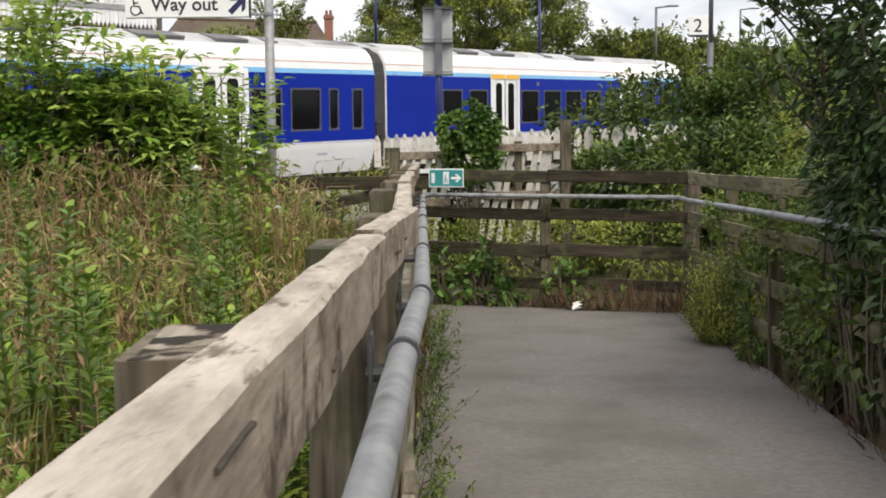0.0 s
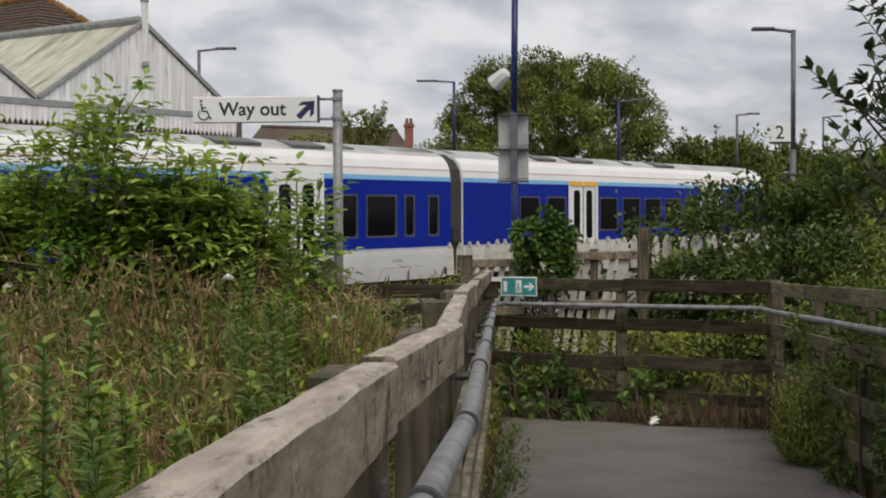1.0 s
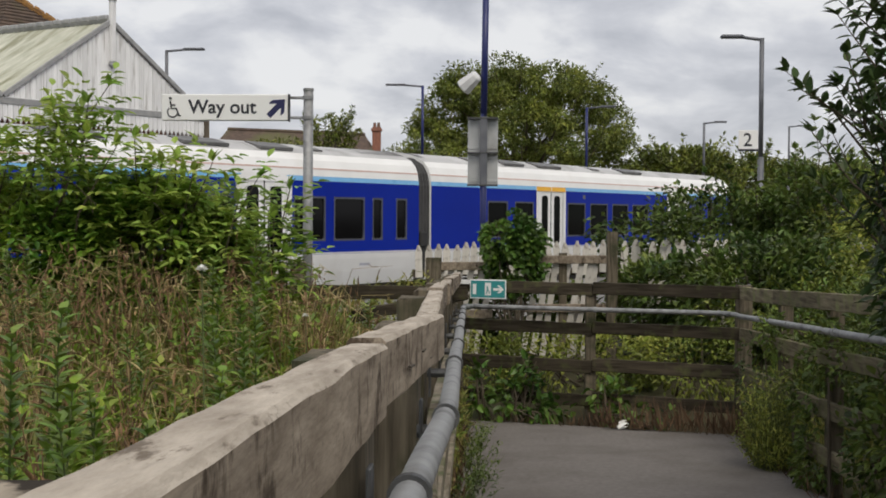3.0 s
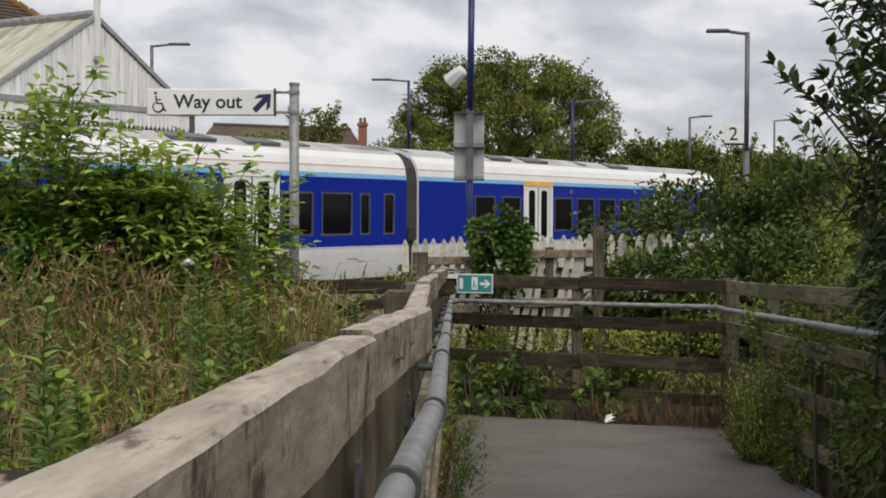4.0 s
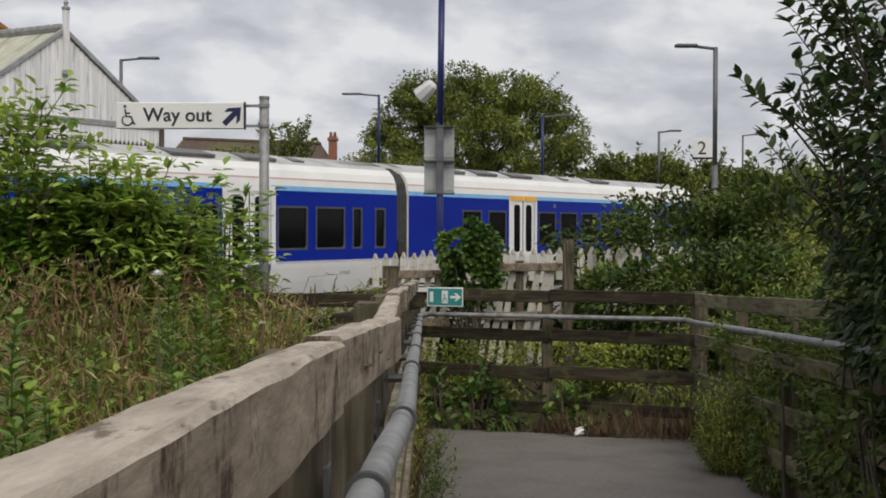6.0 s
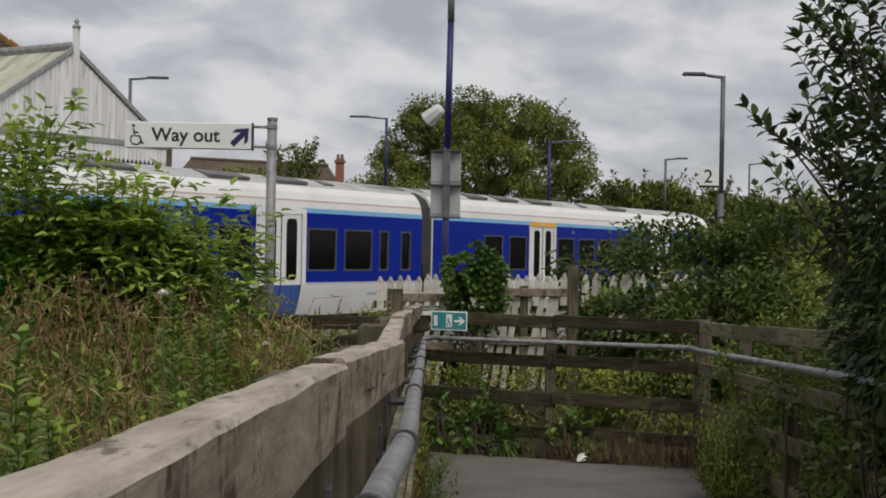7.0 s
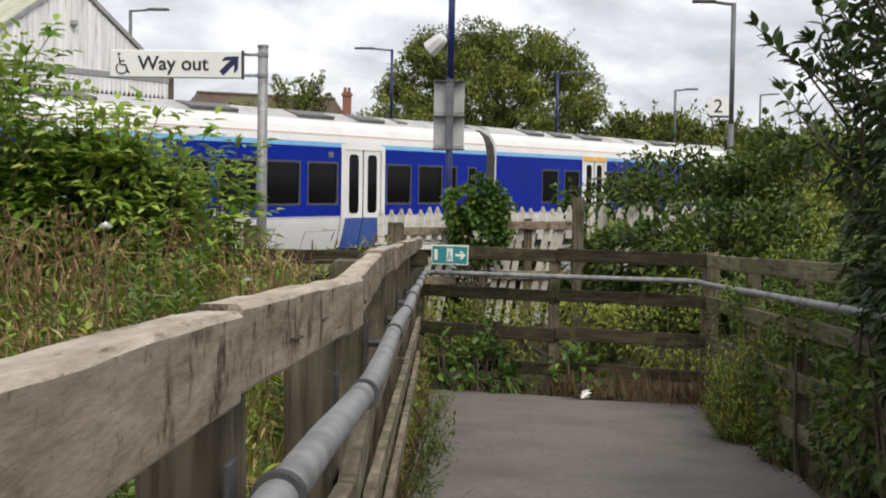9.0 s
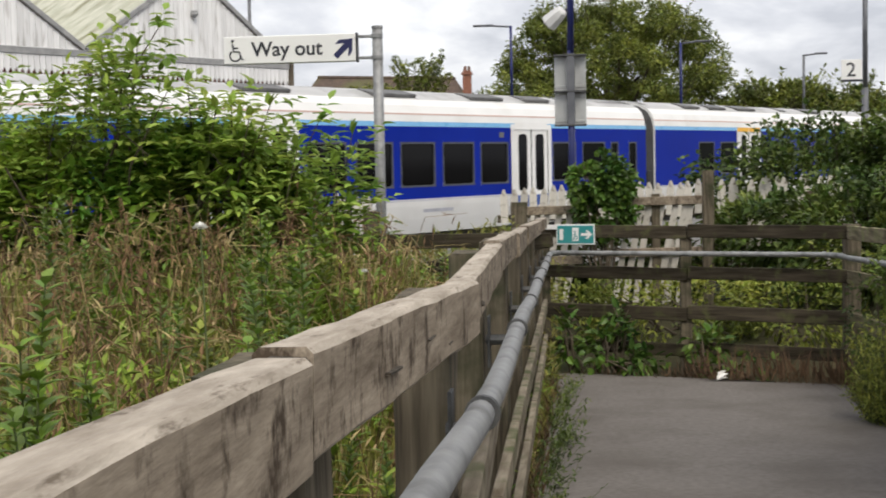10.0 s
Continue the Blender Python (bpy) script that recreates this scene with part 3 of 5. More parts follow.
def build_pickets():
    rng = random.Random(5)
    up = picket_mesh(1.15, 0.084).data("picket", M["picket"])
    cut = picket_mesh(0.38, 0.084).data("picket", M["picket"])
    low = picket_mesh(1.16, 0.066).data("picket", M["picket"])
    f = thing("picket_fence", "peeling white pointed picket fence at the platform edge", "fence")
    x = -3.6
    while x < 3.2:
        y = 11.75 + 0.03 * x
        if x < -2.05 or x > -0.62:
            short = -0.62 < x < 1.75
            ob = part("picket", cut if short else up, None, f)
            ob.matrix_basis = pose(x, y, (1.23 if short else 0.46) + rng.uniform(-0.02, 0.02) + 0.022 * x, 0, rng.uniform(-3, 3), rng.uniform(-4, 4))
        x += 0.108
    for z in (0.75, 1.33):
        for xa, xb in ((-3.7, -2.0), (-0.66, 3.3)):
            part("rail", Mesh().plank((xa, 11.80, z - 0.04), (xb, 11.88, z + 0.04), 0.045, 0.085, 0.003, 0.004, 301, 0.2), M["post_wood"], f)
    for px in (-2.4, 2.8):
        part("post", Mesh().plank((px, 11.88, 0.3), (px, 11.88, 1.5), 0.09, 0.09, 0.003, 0.006, 310 + int(px * 9), 0.12, up=(0, 1, 0)), M["post_wood"], f)
    g = thing("broken_picket_fence", "leaning bleached picket panels sagging on their rails", "fence")
    for a, b, zt in ((-0.28, 0.30, 1.42), (0.72, 1.60, 1.50)):
        x = a
        while x < b:
            ob = part("picket", low, None, g)
            ob.matrix_basis = pose(x - 0.20, 10.98, zt - 1.14 + rng.uniform(-0.025, 0.025), 0, 10 + rng.uniform(-3, 3), rng.uniform(-5, 5))
            if rng.random() < 0.35:
                ob = part("picket", low, None, g)
                ob.matrix_basis = pose(x - 0.12, 11.04, zt - 1.22 + rng.uniform(-0.05, 0.05), 0, 5 + rng.uniform(-4, 4), rng.uniform(-5, 5))
            x += 0.112
        part("rail", Mesh().plank((a - 0.12, 10.94, zt - 0.015), (b + 0.05, 10.93, zt), 0.04, 0.09, 0.004, 0.005, 320, 0.06), M["rail_wood"], g)
        part("rail", Mesh().plank((a - 0.3, 10.95, zt - 0.56), (b, 10.95, zt - 0.54), 0.04, 0.09, 0.004, 0.005, 321, 0.06), M["rail_wood"], g)
    part("post", Mesh().plank((1.62, 11.0, 0.2), (1.62, 11.0, 1.76), 0.12, 0.12, 0.004, 0.01, 330, 0.1, up=(0, 1, 0)), M["post_wood"], g, "tall dark gate post")
    part("post", Mesh().plank((-0.36, 10.95, 0.2), (-0.36, 10.95, 1.46), 0.17, 0.14, 0.005, 0.01, 331, 0.1, up=(0, 1, 0)), M["post_wood"], g, "stout timber post")
    part("post", Mesh().plank((1.08, 11.05, 0.2), (1.08, 11.05, 1.52), 0.09, 0.09, 0.004, 0.008, 332, 0.1, up=(0, 1, 0)), M["post_wood"], g)


# ---------------------------------------------------------------- signs, poles and lamps
def lettering(name, text, size, mat, parent, at, bold=0.0):
    cu = bpy.data.curves.new(name, "FONT")
    cu.body, cu.size, cu.extrude, cu.offset, cu.align_x = text, size, 0.0008, bold, "LEFT"
    tmp = new("tmp_text", cu)
    me = bpy.data.meshes.new_from_object(tmp.evaluated_get(bpy.context.evaluated_depsgraph_get()))
    bpy.data.objects.remove(tmp)
    me.materials.clear()
    me.materials.append(mat)
    ob = part(name, me, None, parent)
    ob.matrix_basis = at
    return ob


def flat(points, y, d=0.0016):
    """A thin plate of print that faces -y."""
    n = len(points)
    v = [(x, y - d, z) for x, z in points] + [(x, y, z) for x, z in points]
    return Mesh().add(v, [tuple(range(n)), tuple(range(n, 2 * n))[::-1]] + [(i + n, (i + 1) % n + n, (i + 1) % n, i) for i in range(n)])


def arrow_points(cx, cz, size, turn):
    s = size / 2
    w = s * 0.24
    raw = [(-s, -w), (s * 0.25, -w), (-s * 0.28, -s * 0.72), (s * 0.18, -s * 0.72), (s, 0), (s * 0.18, s * 0.72), (-s * 0.28, s * 0.72), (s * 0.25, w), (-s, w)]
    c, n = math.cos(turn), math.sin(turn)
    return [(cx + x * c - z * n, cz + x * n + z * c) for x, z in raw]


def build_way_out():
    t = thing("direction_sign", "white station direction sign on a galvanised post", "sign", at=(-1.155, 6.62, 0))
    part("post", Mesh().tube([(0, 0, 0.55), (0.004, 0, 2.92)], 0.039, 18), M["galvanised"], t, "grey galvanised tube post", smooth=True)
    part("cap", Mesh().tube([(0.004, 0, 2.915), (0.004, 0, 2.935)], 0.043, 18), M["galvanised"], t)
    b = part("board", Mesh().box(-1.175, -0.155, -0.035, 0.035, 2.675, 2.885, 0.006), M["sign_white"], t, "white board with dark print")
    part("end_cap", Mesh().box(-0.156, -0.146, -0.038, 0.038, 2.67, 2.89, 0.003), M["sign_dark"], b, "dark end cap")
    for z in (2.86, 2.70):
        m = Mesh().box(-0.146, -0.03, -0.02, 0.02, z - 0.01, z + 0.01, 0.003)
        m.tube([(0, 0, z - 0.014), (0, 0, z + 0.014)], 0.046, 16)
        part("bracket", m, M["galvanised"], t)
    lettering("lettering", "Way out", 0.153, M["sign_dark"], b, pose(-0.958, -0.0365, 2.733, 90, 0, 0), 0.0028)
    part("arrow", flat(arrow_points(-0.245, 2.778, 0.19, radians(45)), -0.0353), M["sign_navy"], b, "navy diagonal arrow")
    w = Mesh()
    cx, cz, y = -1.085, 2.742, -0.036
    w.tube([(cx + 0.042 * math.cos(a), y, cz + 0.042 * math.sin(a)) for a in [radians(130 + 22 * i) for i in range(11)]], 0.006, 6)
    w.tube([(cx - 0.018, y, cz + 0.085), (cx - 0.012, y, cz + 0.03), (cx + 0.030, y, cz + 0.028), (cx + 0.052, y, cz - 0.03), (cx + 0.066, y, cz - 0.028)], 0.007, 6)
    w.tube([(cx - 0.015, y, cz + 0.056), (cx + 0.022, y, cz + 0.056)], 0.006, 6)
    w.tube([(cx - 0.020, y, cz + 0.102), (cx - 0.020, y, cz + 0.118)], 0.011, 10)
    part("wheelchair_symbol", w, M["sign_dark"], b)


def build_exit_sign():
    t = thing("exit_sign", "small green exit sign with white arrow on the fence rail", "sign", at=(0.272, 8.775, 1.225), turn=-14)
    part("board", Mesh().box(-0.178, 0.178, -0.004, 0.004, -0.092, 0.092, 0.002).box(-0.30, -0.179, -0.003, 0.003, 0.045, 0.088, 0.002), M["sign_white"], t, "white-edged board with a bare end strip")
    part("panel", flat([(-0.168, -0.080), (0.168, -0.080), (0.168, 0.080), (-0.168, 0.080)], -0.0042), M["sign_green"], t, "faded teal panel")
    part("arrow", flat(arrow_points(0.105, 0, 0.105, 0), -0.006), M["sign_white"], t)
    part("door_symbol", flat([(-0.03, -0.06), (0.03, -0.06), (0.03, 0.062), (-0.03, 0.062)], -0.006), M["sign_white"], t)
    m = Mesh()
    m.tube([(-0.006, -0.009, 0.03), (-0.004, -0.009, -0.005), (-0.018, -0.009, -0.045)], 0.006, 6)
    m.tube([(-0.004, -0.009, -0.005), (0.014, -0.009, -0.02), (0.012, -0.009, -0.045)], 0.005, 6)
    part("pictogram", m, M["sign_green"], t)
    part("bars", flat([(-0.15, -0.05), (-0.115, -0.05), (-0.115, 0.05), (-0.15, 0.05)], -0.006), M["sign_white"], t, "worn white print")


def build_plate_pole():
    t = thing("platform_pole", "navy pole with the backs of two grey plates and a loudspeaker", "pole", at=(0.115, 15.4, 0))
    part("pole", Mesh().tube([(0, 0, PLAT_Z - 0.02), (0, 0, 3.4)], 0.047, 16), M["pole_blue"], t, "navy lower pole", smooth=True)
    part("channel", Mesh().box(-0.052, 0.052, -0.056, -0.048, 2.36, 3.36, 0.003).box(-0.052, -0.046, -0.05, 0.05, 2.36, 3.36).box(0.046, 0.052, -0.05, 0.05, 2.36, 3.36), M["pole_grey"], t, "dark grey mounting channel")
    part("upper_pole", Mesh().tube([(0, 0, 3.36), (0.02, 0, 5.2)], 0.047, 16), M["pole_blue"], t, "navy upper pole", smooth=True)
    part("pole_head", Mesh().tube([(0.02, 0, 5.2), (0.02, 0, 5.75)], 0.05, 14), M["pole_grey"], t, smooth=True)
    part("lamp_arm", Mesh().tube([(0.02, 0, 5.7), (-0.75, 0, 5.78)], 0.025, 8), M["pole_grey"], t)
    for a, b in ((2.375, 2.835), (2.85, 3.335)):
        p = part("plate", Mesh().box(-0.228, 0.205, 0.062, 0.084, a, b, 0.004), M["plate_grey"], t, "grey metal plate seen from behind")
        for z in (a + 0.06, b - 0.06):
            part("rail", Mesh().box(-0.225, 0.202, 0.050, 0.062, z - 0.018, z + 0.018, 0.003), M["plate_grey"], p)
    for z in (2.375, 2.84, 3.335):
        part("strap", Mesh().box(-0.235, 0.21, -0.062, 0.092, z - 0.012, z + 0.012, 0.003), M["dark_steel"], t, "dark clamp strap")
    s = Mesh()
    m = Matrix.Translation((-0.2, -0.02, 3.86)) @ Vector((0.66, -0.35, 0.55)).to_track_quat("Z", "Y").to_matrix().to_4x4()
    k = Mesh().tube([(0, 0, -0.14), (0, 0, -0.12), (0, 0, 0.06), (0, 0, 0.13), (0, 0, 0.15)], [0.115, 0.13, 0.105, 0.085, 0.06], 8)
    s.add([tuple(m @ Vector(v)) for v in k.v], k.f)
    part("loudspeaker", s, M["cast_white"], t, "white tilted loudspeaker")
    part("speaker_bracket", Mesh().tube([(-0.12, 0, 3.92), (0.0, 0, 3.98)], 0.015, 8), M["dark_steel"], t)


def build_lamp(at, top, arm, blue=True, two=False):
    t = thing("street_lamp", "slim platform lamp post with a flat side-arm head", "lamp post", "platform lamps", at)
    low = at[2]
    part("pole", Mesh().tube([(0, 0, 0), (0, 0, (top - low) * 0.55)], 0.055, 12), M["pole_blue" if blue else "pole_grey"], t, smooth=True)
    part("upper_pole", Mesh().tube([(0, 0, (top - low) * 0.55), (0, 0, top - low)], 0.042, 12), M["pole_blue" if blue else "pole_grey"], t, smooth=True)
    part("arm", Mesh().tube([(0, 0, top - low - 0.03), (arm * 0.55, 0, top - low + 0.02)], 0.028, 8), M["pole_grey"], t, smooth=True)
    a, b = sorted((arm * 0.45, arm))
    part("lamp_head", Mesh().box(a, b, -0.09, 0.09, top - low - 0.005, top - low + 0.055, 0.02), M["pole_grey"], t, "flat grey lamp head")
    if two:
        b = part("number_board", Mesh().box(-0.40, -0.06, -0.075, -0.055, 3.14 - low, 3.47 - low, 0.003), M["sign_white"], t, "white platform number board")
        part("board_edge", Mesh().box(-0.405, -0.055, -0.074, -0.056, 3.10 - low, 3.138 - low, 0.003), M["sign_dark"], b)
        lettering("lettering", "2", 0.33, M["sign_dark"], b, pose(-0.325, -0.0765, 3.19 - low, 90, 0, 0), 0.002)


# ---------------------------------------------------------------- train
SIDE = [(0.14, 0.62), (0.07, 0.88), (0.015, 1.12), (0.0, 1.21)]
UPPER = [(0.0, 2.55), (0.012, 2.64), (0.03, 2.76), (0.035, 2.79), (0.09, 2.93), (0.20, 3.05)]
ROOF = [(0.20, 3.05), (0.36, 3.135), (0.55, 3.20), (0.85, 3.25), (1.4, 3.28), (1.95, 3.25), (2.35, 3.17), (2.58, 3.06), (2.71, 2.93)]
CAR_W = 2.8


def strip(profile, x0, x1, off=0.0, seg=1):
    m = Mesh()
    n = len(profile)
    for i in range(seg + 1):
        x = x0 + (x1 - x0) * i / seg
        m.v += [(x, y - off, z) for y, z in profile]
    m.f = [(i * n + j, (i + 1) * n + j, (i + 1) * n + j + 1, i * n + j + 1) for i in range(seg) for j in range(n - 1)]
    return m


def side_at(z):
    pts = SIDE + UPPER
    for (ya, za), (yb, zb) in zip(pts, pts[1:]):
        if za <= z <= zb:
            return ya + (yb - ya) * (z - za) / max(1e-6, zb - za)
    return 0.0


def build_coach(train, x0, x1, windows, doors, units, cab=False):
    hull = Mesh()
    cuts = sorted(doors)
    spans, x = [], x0
    for d in cuts:
        spans.append((x, d[0]))
        x = d[1]
    spans.append((x, x1))
    k = strip(UPPER[1:], x0, x1)
    hull.add(k.v, k.f)
    far = [(2.71, 2.93), (2.8, 2.6), (2.8, 1.2), (2.66, 0.62), (0.14, 0.62)]
    k = strip(far, x0, x1)
    hull.add(k.v, k.f)
    prof = SIDE + UPPER + ROOF[1:] + far[1:-1]
    for xe in (x0, x1):
        hull.add([(xe, y, z) for y, z in prof], [tuple(range(len(prof)))])
    coach = part("coach", hull, M["white_paint"], train, "white coach with blue window band and grey roof")
    part("roof", strip(ROOF, x0, x1, seg=4), M["roof_grey"], coach, "dull grey ribbed roof", smooth=True)
    # blue band, with the window openings left out
    zs = [1.25, 1.46, 2.275, 2.55]
    for a, b in spans:
        part("lower_panel", strip(SIDE, a, b), M["white_paint"], coach, "white lower side panel")
        blue, line = Mesh(), Mesh()
        k = strip([(0.0, 1.21), (-0.002, 1.212), (-0.002, 1.25), (0.0, 1.25)], a, b)
        line.add(k.v, k.f)
        ws = [w for w in windows if a <= w[0] and w[1] <= b + 0.01]
        xs = sorted({a, b, *[w[0] for w in ws], *[w[1] for w in ws]})
        for xa, xb in zip(xs, xs[1:]):
            hole = any(w[0] <= (xa + xb) / 2 <= w[1] for w in ws)
            for za, zb in zip(zs, zs[1:]):
                if not (hole and za == 1.46):
                    blue.add([(xa, 0, za), (xb, 0, za), (xb, 0, zb), (xa, 0, zb)], [(0, 1, 2, 3)])
        part("blue_side", blue, M["blue_paint"], coach, "deep blue side band")
        part("waist_line", line, M["pale_stripe"], coach, "pale waist line")
    part("light_stripe", strip([(0.0, 2.553), (0.0115, 2.638)], x0, x1, 0.004), M["light_blue"], coach, "light blue stripe")
    part("thin_stripe", strip([(0.031, 2.765), (0.035, 2.79)], x0, x1, 0.004), M["pink_stripe"], coach, "faded red line")
    for a, b in windows:
        fr = Mesh()
        out = rounded(a, b, 1.46, 2.275, 0.012)
        inn = rounded(a + 0.035, b - 0.035, 1.495, 2.24, 0.055)
        n = len(out)
        fr.v = [(x, -0.003, z) for x, z in out] + [(x, -0.003, z) for x, z in inn] + [(x, 0.03, z) for x, z in inn]
        fr.f = [(i, (i + 1) % n, (i + 1) % n + n, i + n) for i in range(n)] + [(i + n, (i + 1) % n + n, (i + 1) % n + 2 * n, i + 2 * n) for i in range(n)]
        w = part("window", fr, M["window_rim"], coach, "dark coach window with rounded corners")
        pane = Mesh().add([(x, 0.022, z) for x, z in inn], [tuple(range(n))])
        part("pane", pane, M["train_glass"], w)
    for a, b, yellow in doors:
        d = Mesh()
        pr = [(0.145, 0.64)] + SIDE[1:] + [(0.0, 2.5), (0.012, 2.62)]
        for xa, xb in ((a, a + 0.13), (b - 0.13, b)):
            k = strip(pr, xa, xb, 0.012)
            d.add(k.v, k.f)
        k = strip([(0.0, 2.52), (0.012, 2.66)], a + 0.13, b - 0.13, 0.012)
        d.add(k.v, k.f)
        door = part("door", d, M["white_paint"], coach, "white twin-leaf sliding door")
        mid = (a + b) / 2
        for xa, xb in ((a + 0.13, mid - 0.012), (mid + 0.012, b - 0.13)):
            gx0, gx1 = xa + 0.15, xb - 0.15
            leaf = Mesh()
            for za, zb, hole in ((1.21, 1.31, False), (1.31, 2.42, True), (2.42, 2.52, False)):
                xs = [xa, gx0, gx1, xb]
                for i in range(3):
                    if not (hole and i == 1):
                        leaf.add([(xs[i], 0.004, za), (xs[i + 1], 0.004, za), (xs[i + 1], 0.004, zb), (xs[i], 0.004, zb)], [(0, 1, 2, 3)])
            lf = part("door_leaf", leaf, M["white_paint"], door)
            k = strip([(y + 0.004, z) for y, z in SIDE], xa, xb)
            part("door_foot", k, M["white_paint"] if yellow else M["door_blue"], door, "" if yellow else "blue lower door panel with sky sheen in its colour")
            inn = rounded(gx0 - 0.01, gx1 + 0.01, 1.30, 2.43, 0.09)
            fr = Mesh().add([(x, -0.0015, z) for x, z in inn], [tuple(range(len(inn)))])
            part("door_glass", fr, M["train_glass"], door, "tall dark door window")
        part("door_seal", Mesh().box(mid - 0.011, mid + 0.011, -0.004, 0.012, 1.2, 2.52), M["rubber"], door)
        if yellow:
            for xa, xb in ((a + 0.02, mid - 0.02), (mid + 0.02, b - 0.02)):
                part("yellow_panel", strip([(0.0, 2.53), (0.011, 2.635)], xa, xb, 0.018), M["yellow_paint"], door, "yellow panel over the door")
    for a, b, y in units:
        rz = 3.17
        m = Matrix.Translation((0, y, rz)) @ Euler((radians(14), 0, 0)).to_matrix().to_4x4()
        part("roof_unit", Mesh().box(a, b, -0.2, 0.2, -0.04, 0.022, 0.01, m), M["roof_unit"], coach, "dark roof vent")
    for xa in np.arange(x0 + 1.0, x1 - 0.5, 1.15):
        part("roof_rib", strip([(y, z + 0.008) for y, z in ROOF[:6]], xa, xa + 0.04), M["roof_grey"], coach)
    part("underframe", Mesh().box(x0 + 0.3, x1 - 0.3, 0.3, 2.5, 0.05, 0.62, 0.03), M["underframe"], coach, "grimy underframe boxes")
    for xb in (x0 + 3.4, x1 - 3.4):
        bg = part("bogie", Mesh().box(xb - 1.5, xb + 1.5, 0.45, 0.6, -0.3, 0.1, 0.03).box(xb - 1.5, xb + 1.5, 2.2, 2.35, -0.3, 0.1, 0.03), M["underframe"], coach)
        for xx in (xb - 1.15, xb + 1.15):
            for yy in (0.68, 2.1):
                part("wheel", Mesh().tube([(xx, yy - 0.06, RAIL_Z + 0.47), (xx, yy + 0.06, RAIL_Z + 0.47)], 0.41, 20), M["underframe"], bg)
    if cab:
        n = Mesh()
        k = len(prof)
        ring = [(x1, y, z) for y, z in prof] + [(x1 + 0.9 if z < 2.2 else x1 + 0.9 - (z - 2.2) * 0.65, 0.25 + (y / CAR_W) * (CAR_W - 0.5), z * 0.97) for y, z in prof]
        n.add(ring, [(i, (i + 1) % k, (i + 1) % k + k, i + k) for i in range(k)] + [tuple(range(k, 2 * k))])
        part("cab_nose", n, M["white_paint"], coach, "white sloping cab end")
    return coach


def rounded(x0, x1, z0, z1, r, k=4):
    pts = []
    for cx, cz, a0 in ((x0 + r, z0 + r, 180), (x1 - r, z0 + r, 270), (x1 - r, z1 - r, 0), (x0 + r, z1 - r, 90)):
        for i in range(k + 1):
            a = radians(a0 + 90 * i / k)
            pts.append((cx + r * math.cos(a), cz + r * math.sin(a)))
    return pts


def build_train():
    t = thing("train", "blue and white diesel passenger train pulling away", "train", at=(P0.x, P0.y, 0), turn=RAIL_TURN)
    win = [(-3.97, -3.05), (-2.8, -1.84), (-1.59, -1.25), (-0.8, -0.42), (-6.54, -5.58), (-7.74, -6.74), (-8.98, -7.96), (-10.19, -9.18), (-11.42, -10.42)]
    win += [(-14.4, -13.4), (-15.6, -14.6), (-16.8, -15.8), (-18.0, -17.0), (-19.2, -18.2)]
    build_coach(t, -23.0, 0.0, win, [(-5.5, -4.03, False), (-13.1, -11.6, False)], [(-9.4, -8.2, 0.42), (-6.5, -5.4, 0.42), (-4.6, -3.7, 0.42), (-3.1, -2.75, 0.5), (-12.6, -11.5, 0.42)])
    win2 = [(2.68, 3.56), (3.87, 4.74), (6.4, 7.35), (7.6, 8.58), (8.84, 9.8), (10.05, 11.05), (11.3, 12.1), (14.0, 14.9), (15.2, 16.0)]
    build_coach(t, 0.45, 17.0, win2, [(4.85, 6.29, True), (12.28, 13.75, False)], [(2.4, 3.2, 0.42), (3.8, 4.7, 0.42), (5.4, 6.5, 0.42), (8.3, 8.7, 0.5), (10.0, 11.1, 0.42)], cab=True)
    prof = [(0.17, 0.66), (0.1, 0.9), (0.045, 1.2), (0.045, 2.55), (0.09, 2.8), (0.2, 2.98), (0.45, 3.12), (1.4, 3.22), (2.3, 3.12), (2.75, 2.6), (2.75, 1.2), (2.6, 0.66)]
    g = Mesh()
    n = len(prof)
    xs = [0.0 + 0.45 * i / 8 for i in range(9)]
    for i, x in enumerate(xs):
        o = 0.03 if i % 2 else 0.0
        g.v += [(x, y + (o if y < 1.4 else -o), z - (o if z > 3 else 0)) for y, z in prof]
    g.f = [(i * n + j, (i + 1) * n + j, (i + 1) * n + (j + 1) % n, i * n + (j + 1) % n) for i in range(8) for j in range(n)]
    for xs, z, w, hh in ((-1.95, 0.98, 0.34, 0.05), (-8.3, 1.0, 0.9, 0.06), (-5.9, 2.36, 0.16, 0.1), (7.2, 2.38, 0.14, 0.09)):
        y = side_at(z) - 0.003
        part("print_bar", Mesh().add([(xs, y, z), (xs + w, y, z), (xs + w, side_at(z + hh) - 0.003, z + hh), (xs, side_at(z + hh) - 0.003, z + hh)], [(0, 1, 2, 3)]), M["pale_stripe"] if z < 1.2 else M["roof_unit"], t, "small printed mark")
    for xa, xb in ((-1.5, -0.02), (0.47, 0.75)):
        part("sooty_panel", strip([(y, z + 0.006) for y, z in ROOF[1:6]], xa, xb), M["soot"], t, "soot-stained roof end")
    part("gangway", g, M["gangway"], t, "black folded gangway between coaches")
    part("coupling_box", Mesh().box(0.08, 0.3, -0.02, 0.2, 1.3, 1.62, 0.03), M["rubber"], t)
    return t


